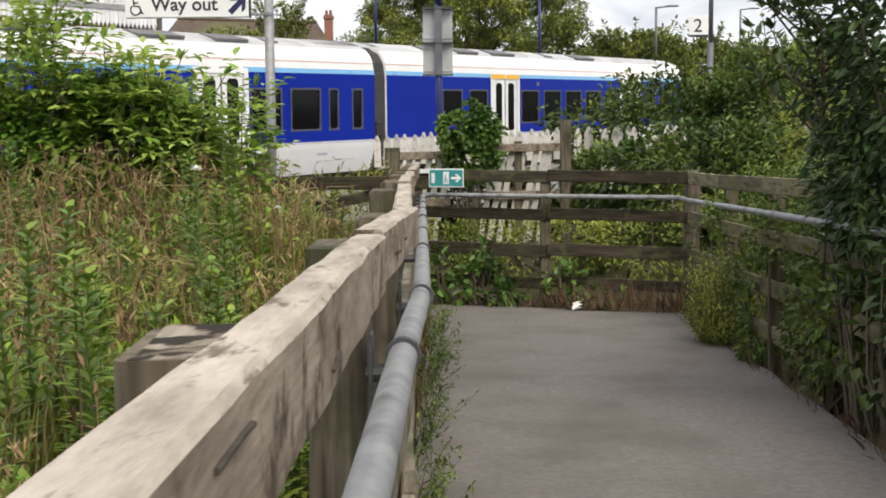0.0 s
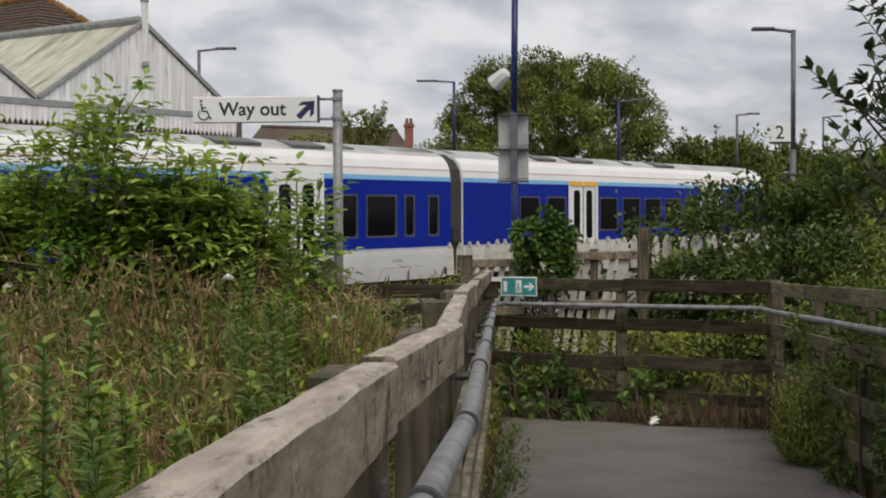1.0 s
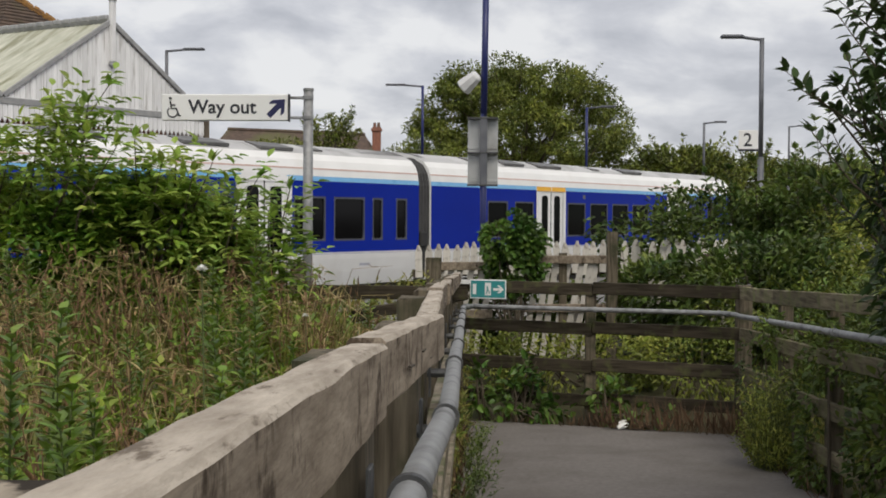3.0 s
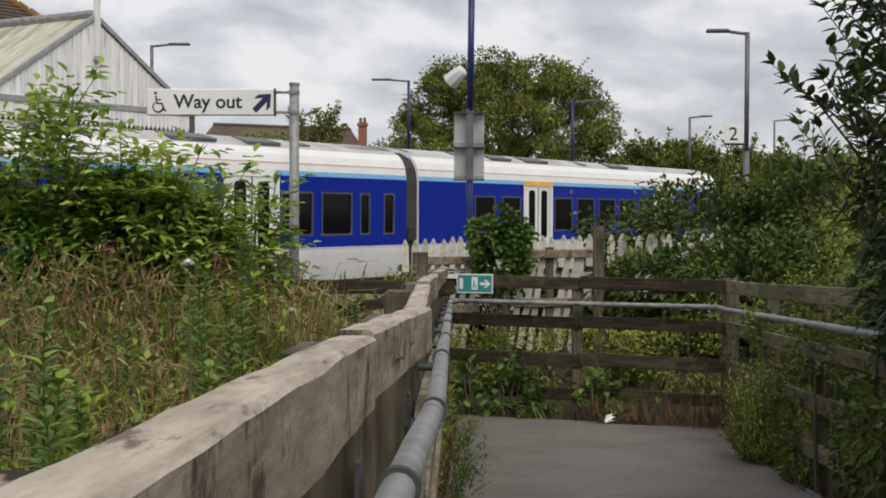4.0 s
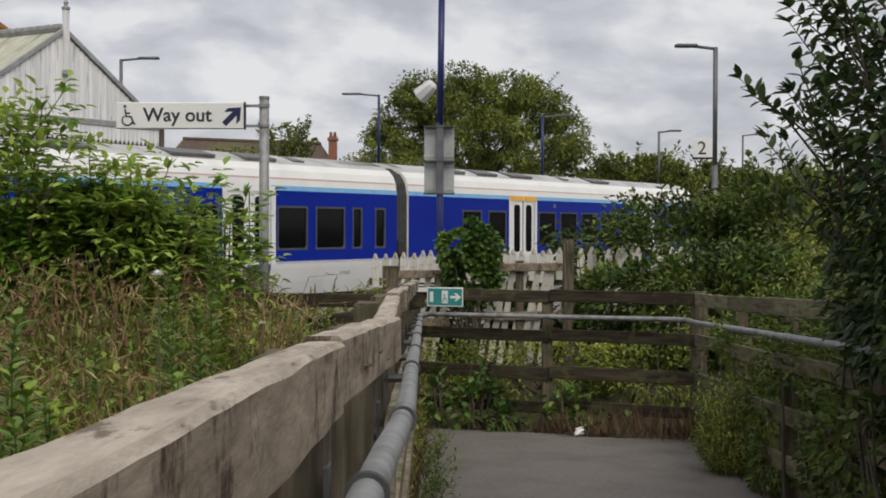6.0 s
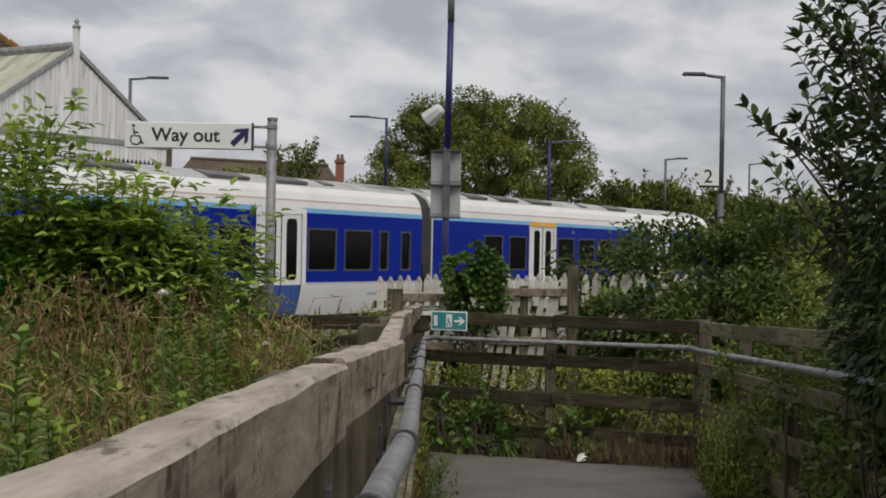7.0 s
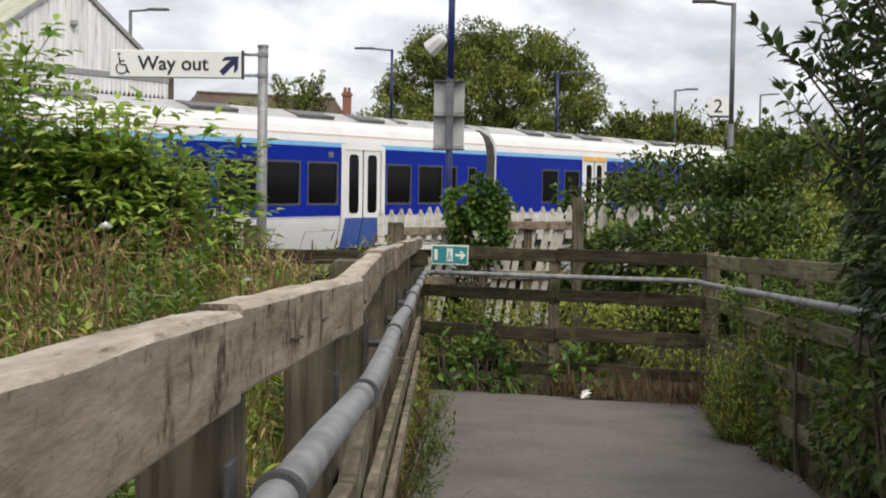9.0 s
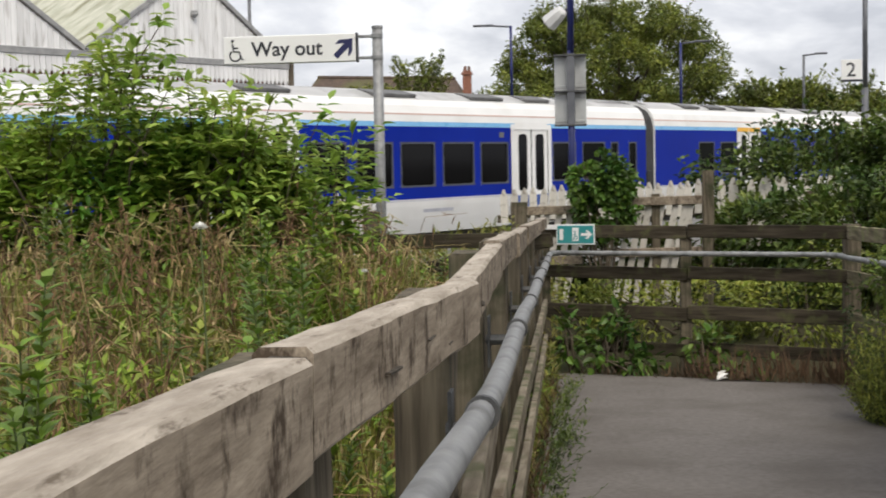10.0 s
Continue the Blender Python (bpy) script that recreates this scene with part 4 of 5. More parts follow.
# ---------------------------------------------------------------- buildings
def build_station():
    t = thing("station_building", "white boarded station building with corrugated gabled roof", "building", at=tuple(along(0, 7.6)), turn=RAIL_TURN)
    # local: x along the line, y away from it
    base = 4.32
    rng = random.Random(8)
    gables = [(-0.42, 2.95), (-6.5, 3.05), (-12.6, 3.05)]
    # Wall itself is unseen; dark brick stands in for the shade under the canopy.
    part("wall", Mesh().box(-16, 2.62, 0.75, 9.0, PLAT_Z - 0.03, base, 0.02), M["brick"], t, "unseen wall, canopy shade put in as dark brick")
    for gx, hw in gables:
        gb = part("gable", flat([(gx - hw, base), (gx + hw, base), (gx, 6.2)], 0.06, 0.05), M["boarding"], t, "white gable with upright boards")
        x = gx - hw + 0.07
        while x < gx + hw - 0.05:
            zt = base + (6.2 - base) * (1 - abs(x - gx) / hw) - 0.03
            if zt - base > 0.1:
                b = Mesh().box(x - 0.066, x + 0.066, -0.018, 0.008, base + rng.uniform(-0.01, 0.01), zt, 0.004)
                part("board", b, M["boarding"], gb)
            x += 0.142
        for sgn in (-1, 1):
            p0, p1 = (gx + sgn * (hw + 0.05), -0.04, base + 0.10), (gx, -0.04, 6.33)
            part("barge_board", Mesh().plank(p0, p1, 0.06, 0.10, 0.003, 0.006, int(gx * 10 + sgn), 0.3), M["barge"], t, "grey barge board")
            # corrugated sheets from the eave up to the ridge
            m = Mesh()
            L = 7.5
            n = int(L / 0.06)
            for i in range(n + 1):
                yy = -0.02 + L * i / n
                w = 0.022 * math.sin(i * math.pi / 1.25 * 1.0)
                m.v += [(gx + sgn * (hw + 0.05), yy, base + 0.06 + w), (gx + sgn * hw * 0.5, yy, (base + 6.2) / 2 + 0.05 + w), (gx, yy, 6.25 + w)]
            m.f = [(i * 3 + j, i * 3 + 3 + j, i * 3 + 4 + j, i * 3 + 1 + j) for i in range(n) for j in range(2)]
            part("roof_slope", m, M["corrugated"], t, "pale mossy corrugated roof")
        part("ridge", Mesh().tube([(gx, -0.05, 6.30), (gx, 7.5, 6.30)], 0.09, 10), M["barge"], t)
        k = 0
        while k < 24:
            part("ridge_cap", Mesh().box(gx - 0.12, gx + 0.12, 0.3 * k, 0.3 * k + 0.27, 6.28, 6.40, 0.03), M["barge"], t)
            k += 1
        f = part("finial", Mesh().box(gx - 0.07, gx + 0.07, -0.14, -0.02, 5.35, 6.72, 0.02), M["boarding"], t, "white turned finial post")
        part("finial_cap", Mesh().tube([(gx, -0.08, 6.72), (gx, -0.08, 6.76), (gx, -0.08, 6.80), (gx, -0.08, 6.87), (gx, -0.08, 6.94)], [0.1, 0.1, 0.035, 0.06, 0.012], 10), M["barge"], f)
        part("finial_drop", Mesh().tube([(gx, -0.08, 5.35), (gx, -0.08, 5.28), (gx, -0.08, 5.2)], [0.07, 0.09, 0.02], 8), M["barge"], f)
    # fascia and the saw-toothed valance under it
    part("fascia", Mesh().box(-16, 2.68, -0.05, 0.02, base - 0.12, base + 0.02, 0.01), M["barge"], t)
    v = part("valance", Mesh().box(-16, 2.66, -0.005, 0.02, 3.98, base - 0.1, 0.004), M["boarding"], t, "white boarded canopy valance")
    tooth = Mesh().add([(-0.062, -0.02, 0.12), (-0.062, -0.02, 0.55), (0.062, -0.02, 0.55), (0.062, -0.02, 0.12), (0.0, -0.02, 0.0),
                        (-0.062, 0.0, 0.12), (-0.062, 0.0, 0.55), (0.062, 0.0, 0.55), (0.062, 0.0, 0.12), (0.0, 0.0, 0.0)],
                       [(0, 4, 3, 2, 1), (5, 6, 7, 8, 9), (0, 1, 6, 5), (3, 8, 7, 2), (0, 5, 9, 4), (4, 9, 8, 3), (1, 2, 7, 6)]).data("valance_board", M["boarding"])
    for i in range(135):
        ob = part("valance_board", tooth, None, v)
        ob.matrix_basis = pose(-16 + 0.06 + 0.1385 * i, -0.008, 3.80 + rng.uniform(-0.008, 0.008))
    part("end_wall", Mesh().box(2.55, 2.66, 0.0, 7.0, 3.2, base, 0.01), M["boarding"], t)
    part("corner_post", Mesh().box(2.6, 2.78, -0.05, 0.1, 3.45, 4.5, 0.01), M["bark"], t, "dark corner trim")
    # tiled roof of the taller range behind
    u0, u1, v0, v1, ez = 2.6, 7.2, 7.7, 15.4, 6.5
    ra, rb = Vector((4.9, 9.9, 8.4)), Vector((4.9, 13.1, 8.4))
    c = [Vector((u0, v0, ez)), Vector((u1, v0, ez)), Vector((u1, v1, ez)), Vector((u0, v1, ez))]
    m = Mesh().add([tuple(q) for q in (*c, ra, rb)], [(0, 1, 4), (1, 2, 5, 4), (2, 3, 5), (3, 0, 4, 5)])
    part("tiled_roof", m, M["roof_tile"], t, "dark brown tiled hipped roof")
    for a, b in ((c[1], ra), (ra, rb)):
        hip = part("hip_ridge", Mesh().tube([a, b], 0.09, 8), M["ridge_tile"], t, "orange lichened ridge tiles")
        n = int((b - a).length / 0.34)
        for k in range(n):
            q, w = a.lerp(b, k / n), a.lerp(b, (k + 0.85) / n)
            part("ridge_tile", Mesh().tube([q + Vector((0, 0, 0.03)), w + Vector((0, 0, 0.06))], 0.11, 7), M["ridge_tile"], hip)
    part("upper_wall", Mesh().box(u0 + 0.2, u1 - 0.2, v0 + 0.2, v1 - 0.2, PLAT_Z - 0.02, ez), M["brick"], t)
    course = Mesh()
    for k in range(16):
        f = k / 16
        for a, b, da, db in ((c[0], c[1], ra, ra), (c[3], c[0], rb, ra), (c[1], c[2], ra, rb)):
            course.plank(a.lerp(da, f) + Vector((0, 0, 0.03)), b.lerp(db, f) + Vector((0, 0, 0.03)), 0.05, 0.03, 0.012, 0.004, k, 0.2)
    part("tile_course", course, M["roof_tile"], t, kind="stuff")


def build_house():
    t = thing("house", "distant house with a mossy brown tiled roof and brick chimney", "house", at=(-12.0, 76, 0), turn=2)
    part("wall", Mesh().box(-5, 4.4, 0.4, 7, 0, 5.2, 0.02), M["brick"], t)
    m = Mesh().add([(-5.6, -0.2, 5.0), (5.2, -0.2, 4.9), (5.2, 7.6, 4.9), (-5.6, 7.6, 5.0), (-4.6, 3.7, 7.25), (3.9, 3.7, 6.95)], [(0, 1, 5, 4), (1, 2, 5), (2, 3, 4, 5), (3, 0, 4)])
    r = part("roof", m, M["roof_tile"], t, "mossy brown tiles")
    part("ridge", Mesh().tube([(-4.6, 3.7, 7.27), (3.9, 3.7, 6.97)], 0.12, 8), M["roof_tile"], r)
    c = Mesh().box(4.45, 4.95, 2.0, 2.6, 4.5, 7.35, 0.02)
    c.box(4.38, 5.02, 1.93, 2.67, 7.1, 7.25, 0.01)
    ch = part("chimney", c, M["brick"], t, "red brick chimney")
    for x in (4.58, 4.82):
        part("chimney_pot", Mesh().tube([(x, 2.3, 7.35), (x, 2.3, 7.62)], [0.10, 0.085], 10), M["brick"], ch)


# ---------------------------------------------------------------- plants
def leaf(m, p, d, up, length, width, fold=0.25):
    """One folded leaf from its stalk at p along d."""
    d = d.normalized()
    s = d.cross(up)
    if s.length < 1e-4:
        s = d.orthogonal()
    s.normalize()
    n = s.cross(d)
    k = len(m.v)
    c = p + d * (length * 0.45)
    m.v += [tuple(p), tuple(c + s * width * 0.5 + n * width * fold), tuple(p + d * length - n * length * 0.08), tuple(c - s * width * 0.5 + n * width * fold)]
    m.f += [(k, k + 1, k + 2), (k, k + 2, k + 3)]


def broad_leaf(m, p, d, up, length, width, fold=0.2, curl=0.12):
    """A larger leaf: tapered blade folded along its midrib, with a drooping tip."""
    d = d.normalized()
    s = d.cross(up)
    if s.length < 1e-4:
        s = d.orthogonal()
    s.normalize()
    n = s.cross(d)
    k = len(m.v)
    w = width * 0.5
    m1, m2 = p + d * (length * 0.32), p + d * (length * 0.68) - n * (length * curl * 0.4)
    f = n * (width * fold)
    m.v += [tuple(p), tuple(m1 + s * w + f), tuple(m1), tuple(m1 - s * w + f), tuple(m2 + s * w * 0.78 + f * 0.8), tuple(m2), tuple(m2 - s * w * 0.78 + f * 0.8), tuple(p + d * length - n * (length * curl))]
    m.f += [(k, k + 1, k + 2), (k, k + 2, k + 3), (k + 1, k + 4, k + 5, k + 2), (k + 2, k + 5, k + 6, k + 3), (k + 4, k + 7, k + 5), (k + 5, k + 7, k + 6)]


def rvec(r):
    return Vector((r.gauss(0, 1), r.gauss(0, 1), r.gauss(0, 1))).normalized()


def cloud(m, r, centre, radii, n, size, width=0.5, shell=0.55, gaps=0.12, freq=2.2, flat_up=0.7, droop=0.25, blade=leaf):
    """Leaves through the outer part of an uneven mass, with gaps in it."""
    c, made, tries = Vector(centre), 0, 0
    while made < n and tries < n * 6:
        tries += 1
        d = rvec(r)
        bulge = 1 + 0.28 * noise.noise(d * 1.9 + c) + 0.14 * noise.noise(d * 5.1 + c)
        k = (shell + (1 - shell) * r.random() ** 0.6) * bulge
        p = c + Vector((d.x * radii[0], d.y * radii[1], d.z * radii[2])) * k
        if noise.noise(p * freq) > gaps + 0.25 * (1 - k):
            continue
        way = d + rvec(r) * 0.8 + Vector((0, 0, -droop))
        blade(m, p, way, Vector((0, 0, 1)) * flat_up + rvec(r) * 0.5, size * r.uniform(0.6, 1.3), size * width * r.uniform(0.7, 1.2))
        made += 1


def shoot(stem, lv, r, base, tip, rad, size, width, pairs, pinnate=True, bend=0.1):
    """A twig with paired leaves; pinnate leaves carry five leaflets."""
    a, b = Vector(base), Vector(tip)
    mid = a.lerp(b, 0.5) + rvec(r) * (b - a).length * bend
    pts = [a, a.lerp(mid, 0.5) * 0.5 + a.lerp(mid, 0.5) * 0.5, mid, mid.lerp(b, 0.5), b]
    stem.tube(pts, [rad, rad * 0.85, rad * 0.7, rad * 0.5, rad * 0.3], 5, False)
    up = Vector((0, 0, 1))
    for i in range(pairs):
        f = 0.3 + 0.7 * (i + 1) / pairs
        q = a.lerp(mid, f * 2) if f < 0.5 else mid.lerp(b, f * 2 - 1)
        axis = (b - a).normalized()
        side = axis.cross(rvec(r)).normalized()
        for sgn in (-1, 1):
            d = (side * sgn + axis * 0.55 + up * 0.15).normalized()
            if not pinnate:
                broad_leaf(lv, q, d, up + rvec(r) * 0.4, size * r.uniform(0.75, 1.2), size * width)
                continue
            L = size * 2.2 * r.uniform(0.7, 1.1)
            for t2, sd in ((0.35, 1), (0.35, -1), (0.7, 1), (0.7, -1), (1.0, 0)):
                pp = q + d * L * t2 - up * (0.12 * L * t2 * t2)
                dd = d if sd == 0 else (d * 0.5 + d.cross(up).normalized() * sd)
                broad_leaf(lv, pp, dd - up * 0.2, up + rvec(r) * 0.3, size * r.uniform(0.75, 1.1), size * width)
    for _ in range(3):
        broad_leaf(lv, b, (b - a).normalized() + rvec(r) * 0.5, up + rvec(r) * 0.4, size, size * width)


def build_elder():
    r = random.Random(11)
    t = thing("elder_bush", "bright green elder bush with long leafy shoots", "bush")
    st, inner, mid, young, dull = Mesh(), Mesh(), Mesh(), Mesh(), Mesh()
    lobes = [((-2.75, 4.9, 1.64), (1.05, 0.7, 0.52), 3000), ((-1.90, 4.6, 1.64), (0.62, 0.55, 0.46), 2300), ((-1.40, 4.5, 1.46), (0.30, 0.4, 0.26), 330), ((-4.2, 5.4, 1.8), (1.0, 0.8, 0.55), 1500)]
    for c, rad, n in lobes:
        cloud(inner, r, c, rad, n, 0.10, 0.40, 0.4, 0.08, 2.6, droop=0.1, blade=broad_leaf)
    # leafy shoots over the outside of each lobe, springing up and outward
    for c, rad, n in lobes:
        c = Vector(c)
        for _ in range(n // 11):
            d = rvec(r)
            d.y = -abs(d.y) * 0.8 + 0.1
            if d.z < -0.65:
                continue
            k = 0.95 + 0.25 * noise.noise(d * 2.3 + c)
            tip = c + Vector((d.x * rad[0], d.y * rad[1], d.z * rad[2])) * k
            if noise.noise(tip * 2.1 + Vector((3.3, 0, 0))) > 0.3:
                continue
            base = tip - Vector((d.x * 0.22, d.y * 0.15 - 0.1, 0.30 + 0.12 * r.random()))
            shoot(st, dull if tip.z < 1.52 and r.random() < 0.7 else (young if r.random() < 0.58 + 0.4 * smooth01((tip.z - 1.85) / 0.4) else mid), r, base, tip, 0.007, 0.092, 0.48, 5)
    # the long leading shoots that stand clear of the bush
    leaders = [(-2.12, 4.4, 2.74), (-2.35, 4.5, 2.55), (-1.95, 4.4, 2.40), (-2.6, 4.5, 2.50), (-1.66, 4.3, 2.26), (-2.9, 4.6, 2.44), (-1.40, 4.2, 2.25), (-1.12, 4.2, 2.14), (-0.98, 4.0, 1.90), (-2.48, 4.4, 2.60),
               (-0.90, 4.0, 1.66), (-2.2, 4.2, 2.42), (-1.98, 4.1, 2.34), (-3.4, 4.8, 2.5), (-1.2, 4.0, 2.0), (-2.75, 4.4, 2.35), (-1.5, 4.1, 2.18), (-0.90, 4.1, 2.07), (-2.22, 4.3, 2.62), (-3.9, 5.0, 2.6), (-4.4, 5.2, 2.5), (-1.02, 4.1, 1.78), (-1.72, 4.2, 2.24)]
    for q in leaders:
        q = Vector(q)
        low = Vector((q.x - 0.2 + r.uniform(-0.25, 0.15), q.y + 0.25, q.z - r.uniform(0.6, 0.85)))
        shoot(st, young, r, low, q, 0.009, 0.10, 0.46, 6)
        for _ in range(2):
            k = low.lerp(q, r.uniform(0.3, 0.6))
            shoot(st, young if r.random() < 0.6 else mid, r, k, k + Vector((r.uniform(-0.28, 0.28), r.uniform(-0.2, 0.1), r.uniform(0.12, 0.3))), 0.005, 0.09, 0.40, 4)
    for i in range(34):
        x = -4.2 + 3.2 * r.random()
        g = Vector((x * 0.8 - 0.3, 4.9 + r.uniform(-0.2, 0.4), ground_z(x, 4.9)))
        st.tube([g, g.lerp(Vector((x, 4.6, 1.6)), 0.5) + rvec(r) * 0.08, Vector((x, 4.6 + r.uniform(-0.3, 0.3), 1.5 + r.random() * 0.5))], [0.018, 0.012, 0.006], 5, False)
    part("stem", st, M["bark"], t, kind="stuff")
    part("foliage", mid, M["leaf_elder"], t, kind="stuff")
    part("inner_foliage", inner, M["leaf_elder"], t, kind="stuff")
    part("young_foliage", young, M["leaf_young"], t, "light yellow-green young leaves", kind="stuff")
    part("lower_foliage", dull, M["leaf_dull"], t, "dull grey-green older leaves", kind="stuff")


def in_bank(r):
    x = 0.08 - 4.6 * r.random() ** 1.25
    return x, (r.uniform(-3.6, 7.4) if r.random() < 0.85 else r.uniform(-9.0, -3.6))


def build_field():
    r = random.Random(21)
    for name, mat, n, hlo, hhi, lab in (("grass", "grass_green", 36000, 0.18, 0.56, "tall green summer grass on the bank"), ("dry_grass", "grass_straw", 4200, 0.25, 0.62, "straw-coloured seeding grass on the bank")):
        m = Mesh()
        for _ in range(n):
            x, y = in_bank(r)
            if name == "dry_grass" and noise.noise(Vector((x * 0.9, y * 0.9, 2))) < -0.08:
                continue
            z = ground_z(x, y) - 0.02
            hgt = r.uniform(hlo, hhi) * (0.8 + 0.35 * noise.noise(Vector((x, y, 5)))) * (0.62 if x > -0.15 else 1.0)
            a = r.uniform(0, 6.28)
            lean = r.uniform(0.05, 0.5) * hgt
            dx, dy = math.cos(a) * lean, math.sin(a) * lean
            w = r.uniform(0.0022, 0.0055)
            wx, wy = -math.sin(a) * w, math.cos(a) * w
            k = len(m.v)
            m.v += [(x - wx, y - wy, z), (x + wx, y + wy, z), (x + dx * 0.35 + wx, y + dy * 0.35 + wy, z + hgt * 0.6), (x + dx * 0.35 - wx, y + dy * 0.35 - wy, z + hgt * 0.6), (x + dx, y + dy, z + hgt * (1 - lean * 0.25))]
            m.f += [(k, k + 1, k + 2, k + 3), (k + 3, k + 2, k + 4)]
            if name == "dry_grass" and r.random() < 0.35:
                q = Vector((x + dx, y + dy, z + hgt * (1 - lean * 0.25)))
                for _ in range(5):
                    leaf(m, q - Vector((dx, dy, hgt)) * 0.06 * r.random(), Vector((dx, dy, hgt * 0.8)) + rvec(r) * 0.25, Vector((0, 0, 1)), 0.035, 0.006)
        tagged(part(name, m, M[mat]), lab, "grass", kind="stuff")
    m = Mesh()
    for _ in range(9000):
        x, y = 2.75 + 4.0 * r.random(), r.uniform(-9, 9.5)
        q = Vector((x, y, ground_z(x, y) - 0.02))
        leaf(m, q, Vector((r.uniform(-0.4, 0.4), r.uniform(-0.4, 0.4), 1)), Vector((0, 1, 0)), r.uniform(0.2, 0.55), 0.012)
    tagged(part("verge_grass", m, M["grass_green"]), "rough grass behind the side fence", "grass", kind="stuff")
    # leafy undergrowth between the stalks
    m = Mesh()
    for _ in range(40000):
        x, y = in_bank(r)
        if noise.noise(Vector((x * 2.1 + 7, y * 1.6, 8))) < -0.12 or (x > -0.1 and r.random() < 0.7):
            continue
        top = 0.5 * (0.75 + 0.5 * noise.noise(Vector((x * 1.6, y * 1.6, 3))))
        q = Vector((x, y, ground_z(x, y) + top * r.random() ** 0.6))
        leaf(m, q, rvec(r) + Vector((0, 0, 0.5)), Vector((0, 0, 1)) + rvec(r) * 0.3, r.uniform(0.035, 0.105), r.uniform(0.012, 0.036))
    tagged(part("undergrowth", m, M["leaf_weed"]), "dense leafy green undergrowth on the bank", "weeds", kind="stuff")
    m = Mesh()
    for _ in range(13000):
        x, y = r.uniform(-4.5, 0.1), r.uniform(6.9, 10.6)
        q = Vector((x, y, ground_z(x, y) + (0.45 + 0.25 * noise.noise(Vector((x * 1.5, y * 1.5, 6)))) * (1.3 if y > 8 else 0.9) * r.random() ** 0.9))
        leaf(m, q, rvec(r) + Vector((0, 0, 0.6)), Vector((0, 0, 1)) + rvec(r) * 0.3, r.uniform(0.05, 0.13), r.uniform(0.012, 0.03))
    tagged(part("rough_growth", m, M["grass_green"]), "rough green growth behind the timber rails", "weeds", kind="stuff")
    for nm, mt, cnt, lab in (("straw_tangle", "grass_straw", 700, "tangled straw-coloured dead stems"), ("brown_tangle", "stem_red", 420, "tangled brown dead stems")):
        m = Mesh()
        for _ in range(cnt):
            x, y = -0.35 - 4.0 * r.random(), r.uniform(0.2, 5.2)
            g = Vector((x, y, ground_z(x, y) + 0.02))
            a, L = r.uniform(0, 6.28), r.uniform(0.3, 0.7)
            top = g + Vector((math.cos(a) * L * 0.35, math.sin(a) * L * 0.35, L * r.uniform(0.7, 1.0)))
            end = top + Vector((math.cos(a) * L * 0.4, math.sin(a) * L * 0.4, -L * r.uniform(-0.1, 0.4)))
            m.tube([g, g.lerp(top, 0.6) + rvec(r) * 0.04, top, end], [0.0035, 0.003, 0.0022, 0.0012], 3, False)
            for _ in range(4):
                leaf(m, top.lerp(end, r.random()), rvec(r) + Vector((0, 0, -0.2)), Vector((0, 0, 1)), r.uniform(0.04, 0.1), 0.012)
        tagged(part(nm, m, M[mt]), lab, "weeds", kind="stuff")
    # brown dock and sorrel stalks
    m = Mesh()
    for _ in range(850):
        x, y = in_bank(r)
        if noise.noise(Vector((x * 0.7 + 4, y * 0.7, 2))) < (0.12 if y < 0.5 else -0.3) or x > -0.1:
            continue
        z, hgt = ground_z(x, y), r.uniform(0.4, 0.78)
        b = Vector((x, y, z))
        tip = b + Vector((r.uniform(-0.15, 0.15), r.uniform(-0.15, 0.15), hgt))
        m.tube([b, b.lerp(tip, 0.5) + rvec(r) * 0.03, tip], [0.004, 0.003, 0.0015], 4, False)
        for _ in range(9):
            q = b.lerp(tip, r.uniform(0.45, 1))
            leaf(m, q, rvec(r) + Vector((0, 0, 0.7)), Vector((0, 0, 1)), r.uniform(0.03, 0.09), 0.012)
    tagged(part("dry_stalks", m, M["stem_red"]), "brown dead stalks among the grass", "weeds", kind="stuff")


def weed_plant(r, hgt, size, n, mat, spread=0.07):
    t = thing("tall_weed", "bright green leafy weed standing in the grass", "weed", "weeds on the bank")
    st, lv = Mesh(), Mesh()
    for k in range(r.randint(2, 4)):
        b = Vector((r.uniform(-spread, spread), r.uniform(-spread, spread), -0.05))
        tip = b + Vector((r.uniform(-0.1, 0.1), r.uniform(-0.1, 0.1), hgt * r.uniform(0.8, 1.05)))
        st.tube([b, b.lerp(tip, 0.5) + rvec(r) * 0.02, tip], [0.005, 0.004, 0.002], 5, False)
        for i in range(n):
            f = 0.15 + 0.85 * (i + r.random()) / n
            q = b.lerp(tip, f)
            a = i * 2.4 + r.uniform(-0.3, 0.3)
            d = Vector((math.cos(a), math.sin(a), 0.55 + 0.3 * f))
            broad_leaf(lv, q, d + rvec(r) * 0.25, Vector((0, 0, 1)), size * (1.3 - 0.75 * f) * r.uniform(0.75, 1.25), size * 0.3, 0.15, 0.25)
    part("stem", st, M["stem_green"], t)
    part("foliage", lv, mat, t)
    return t


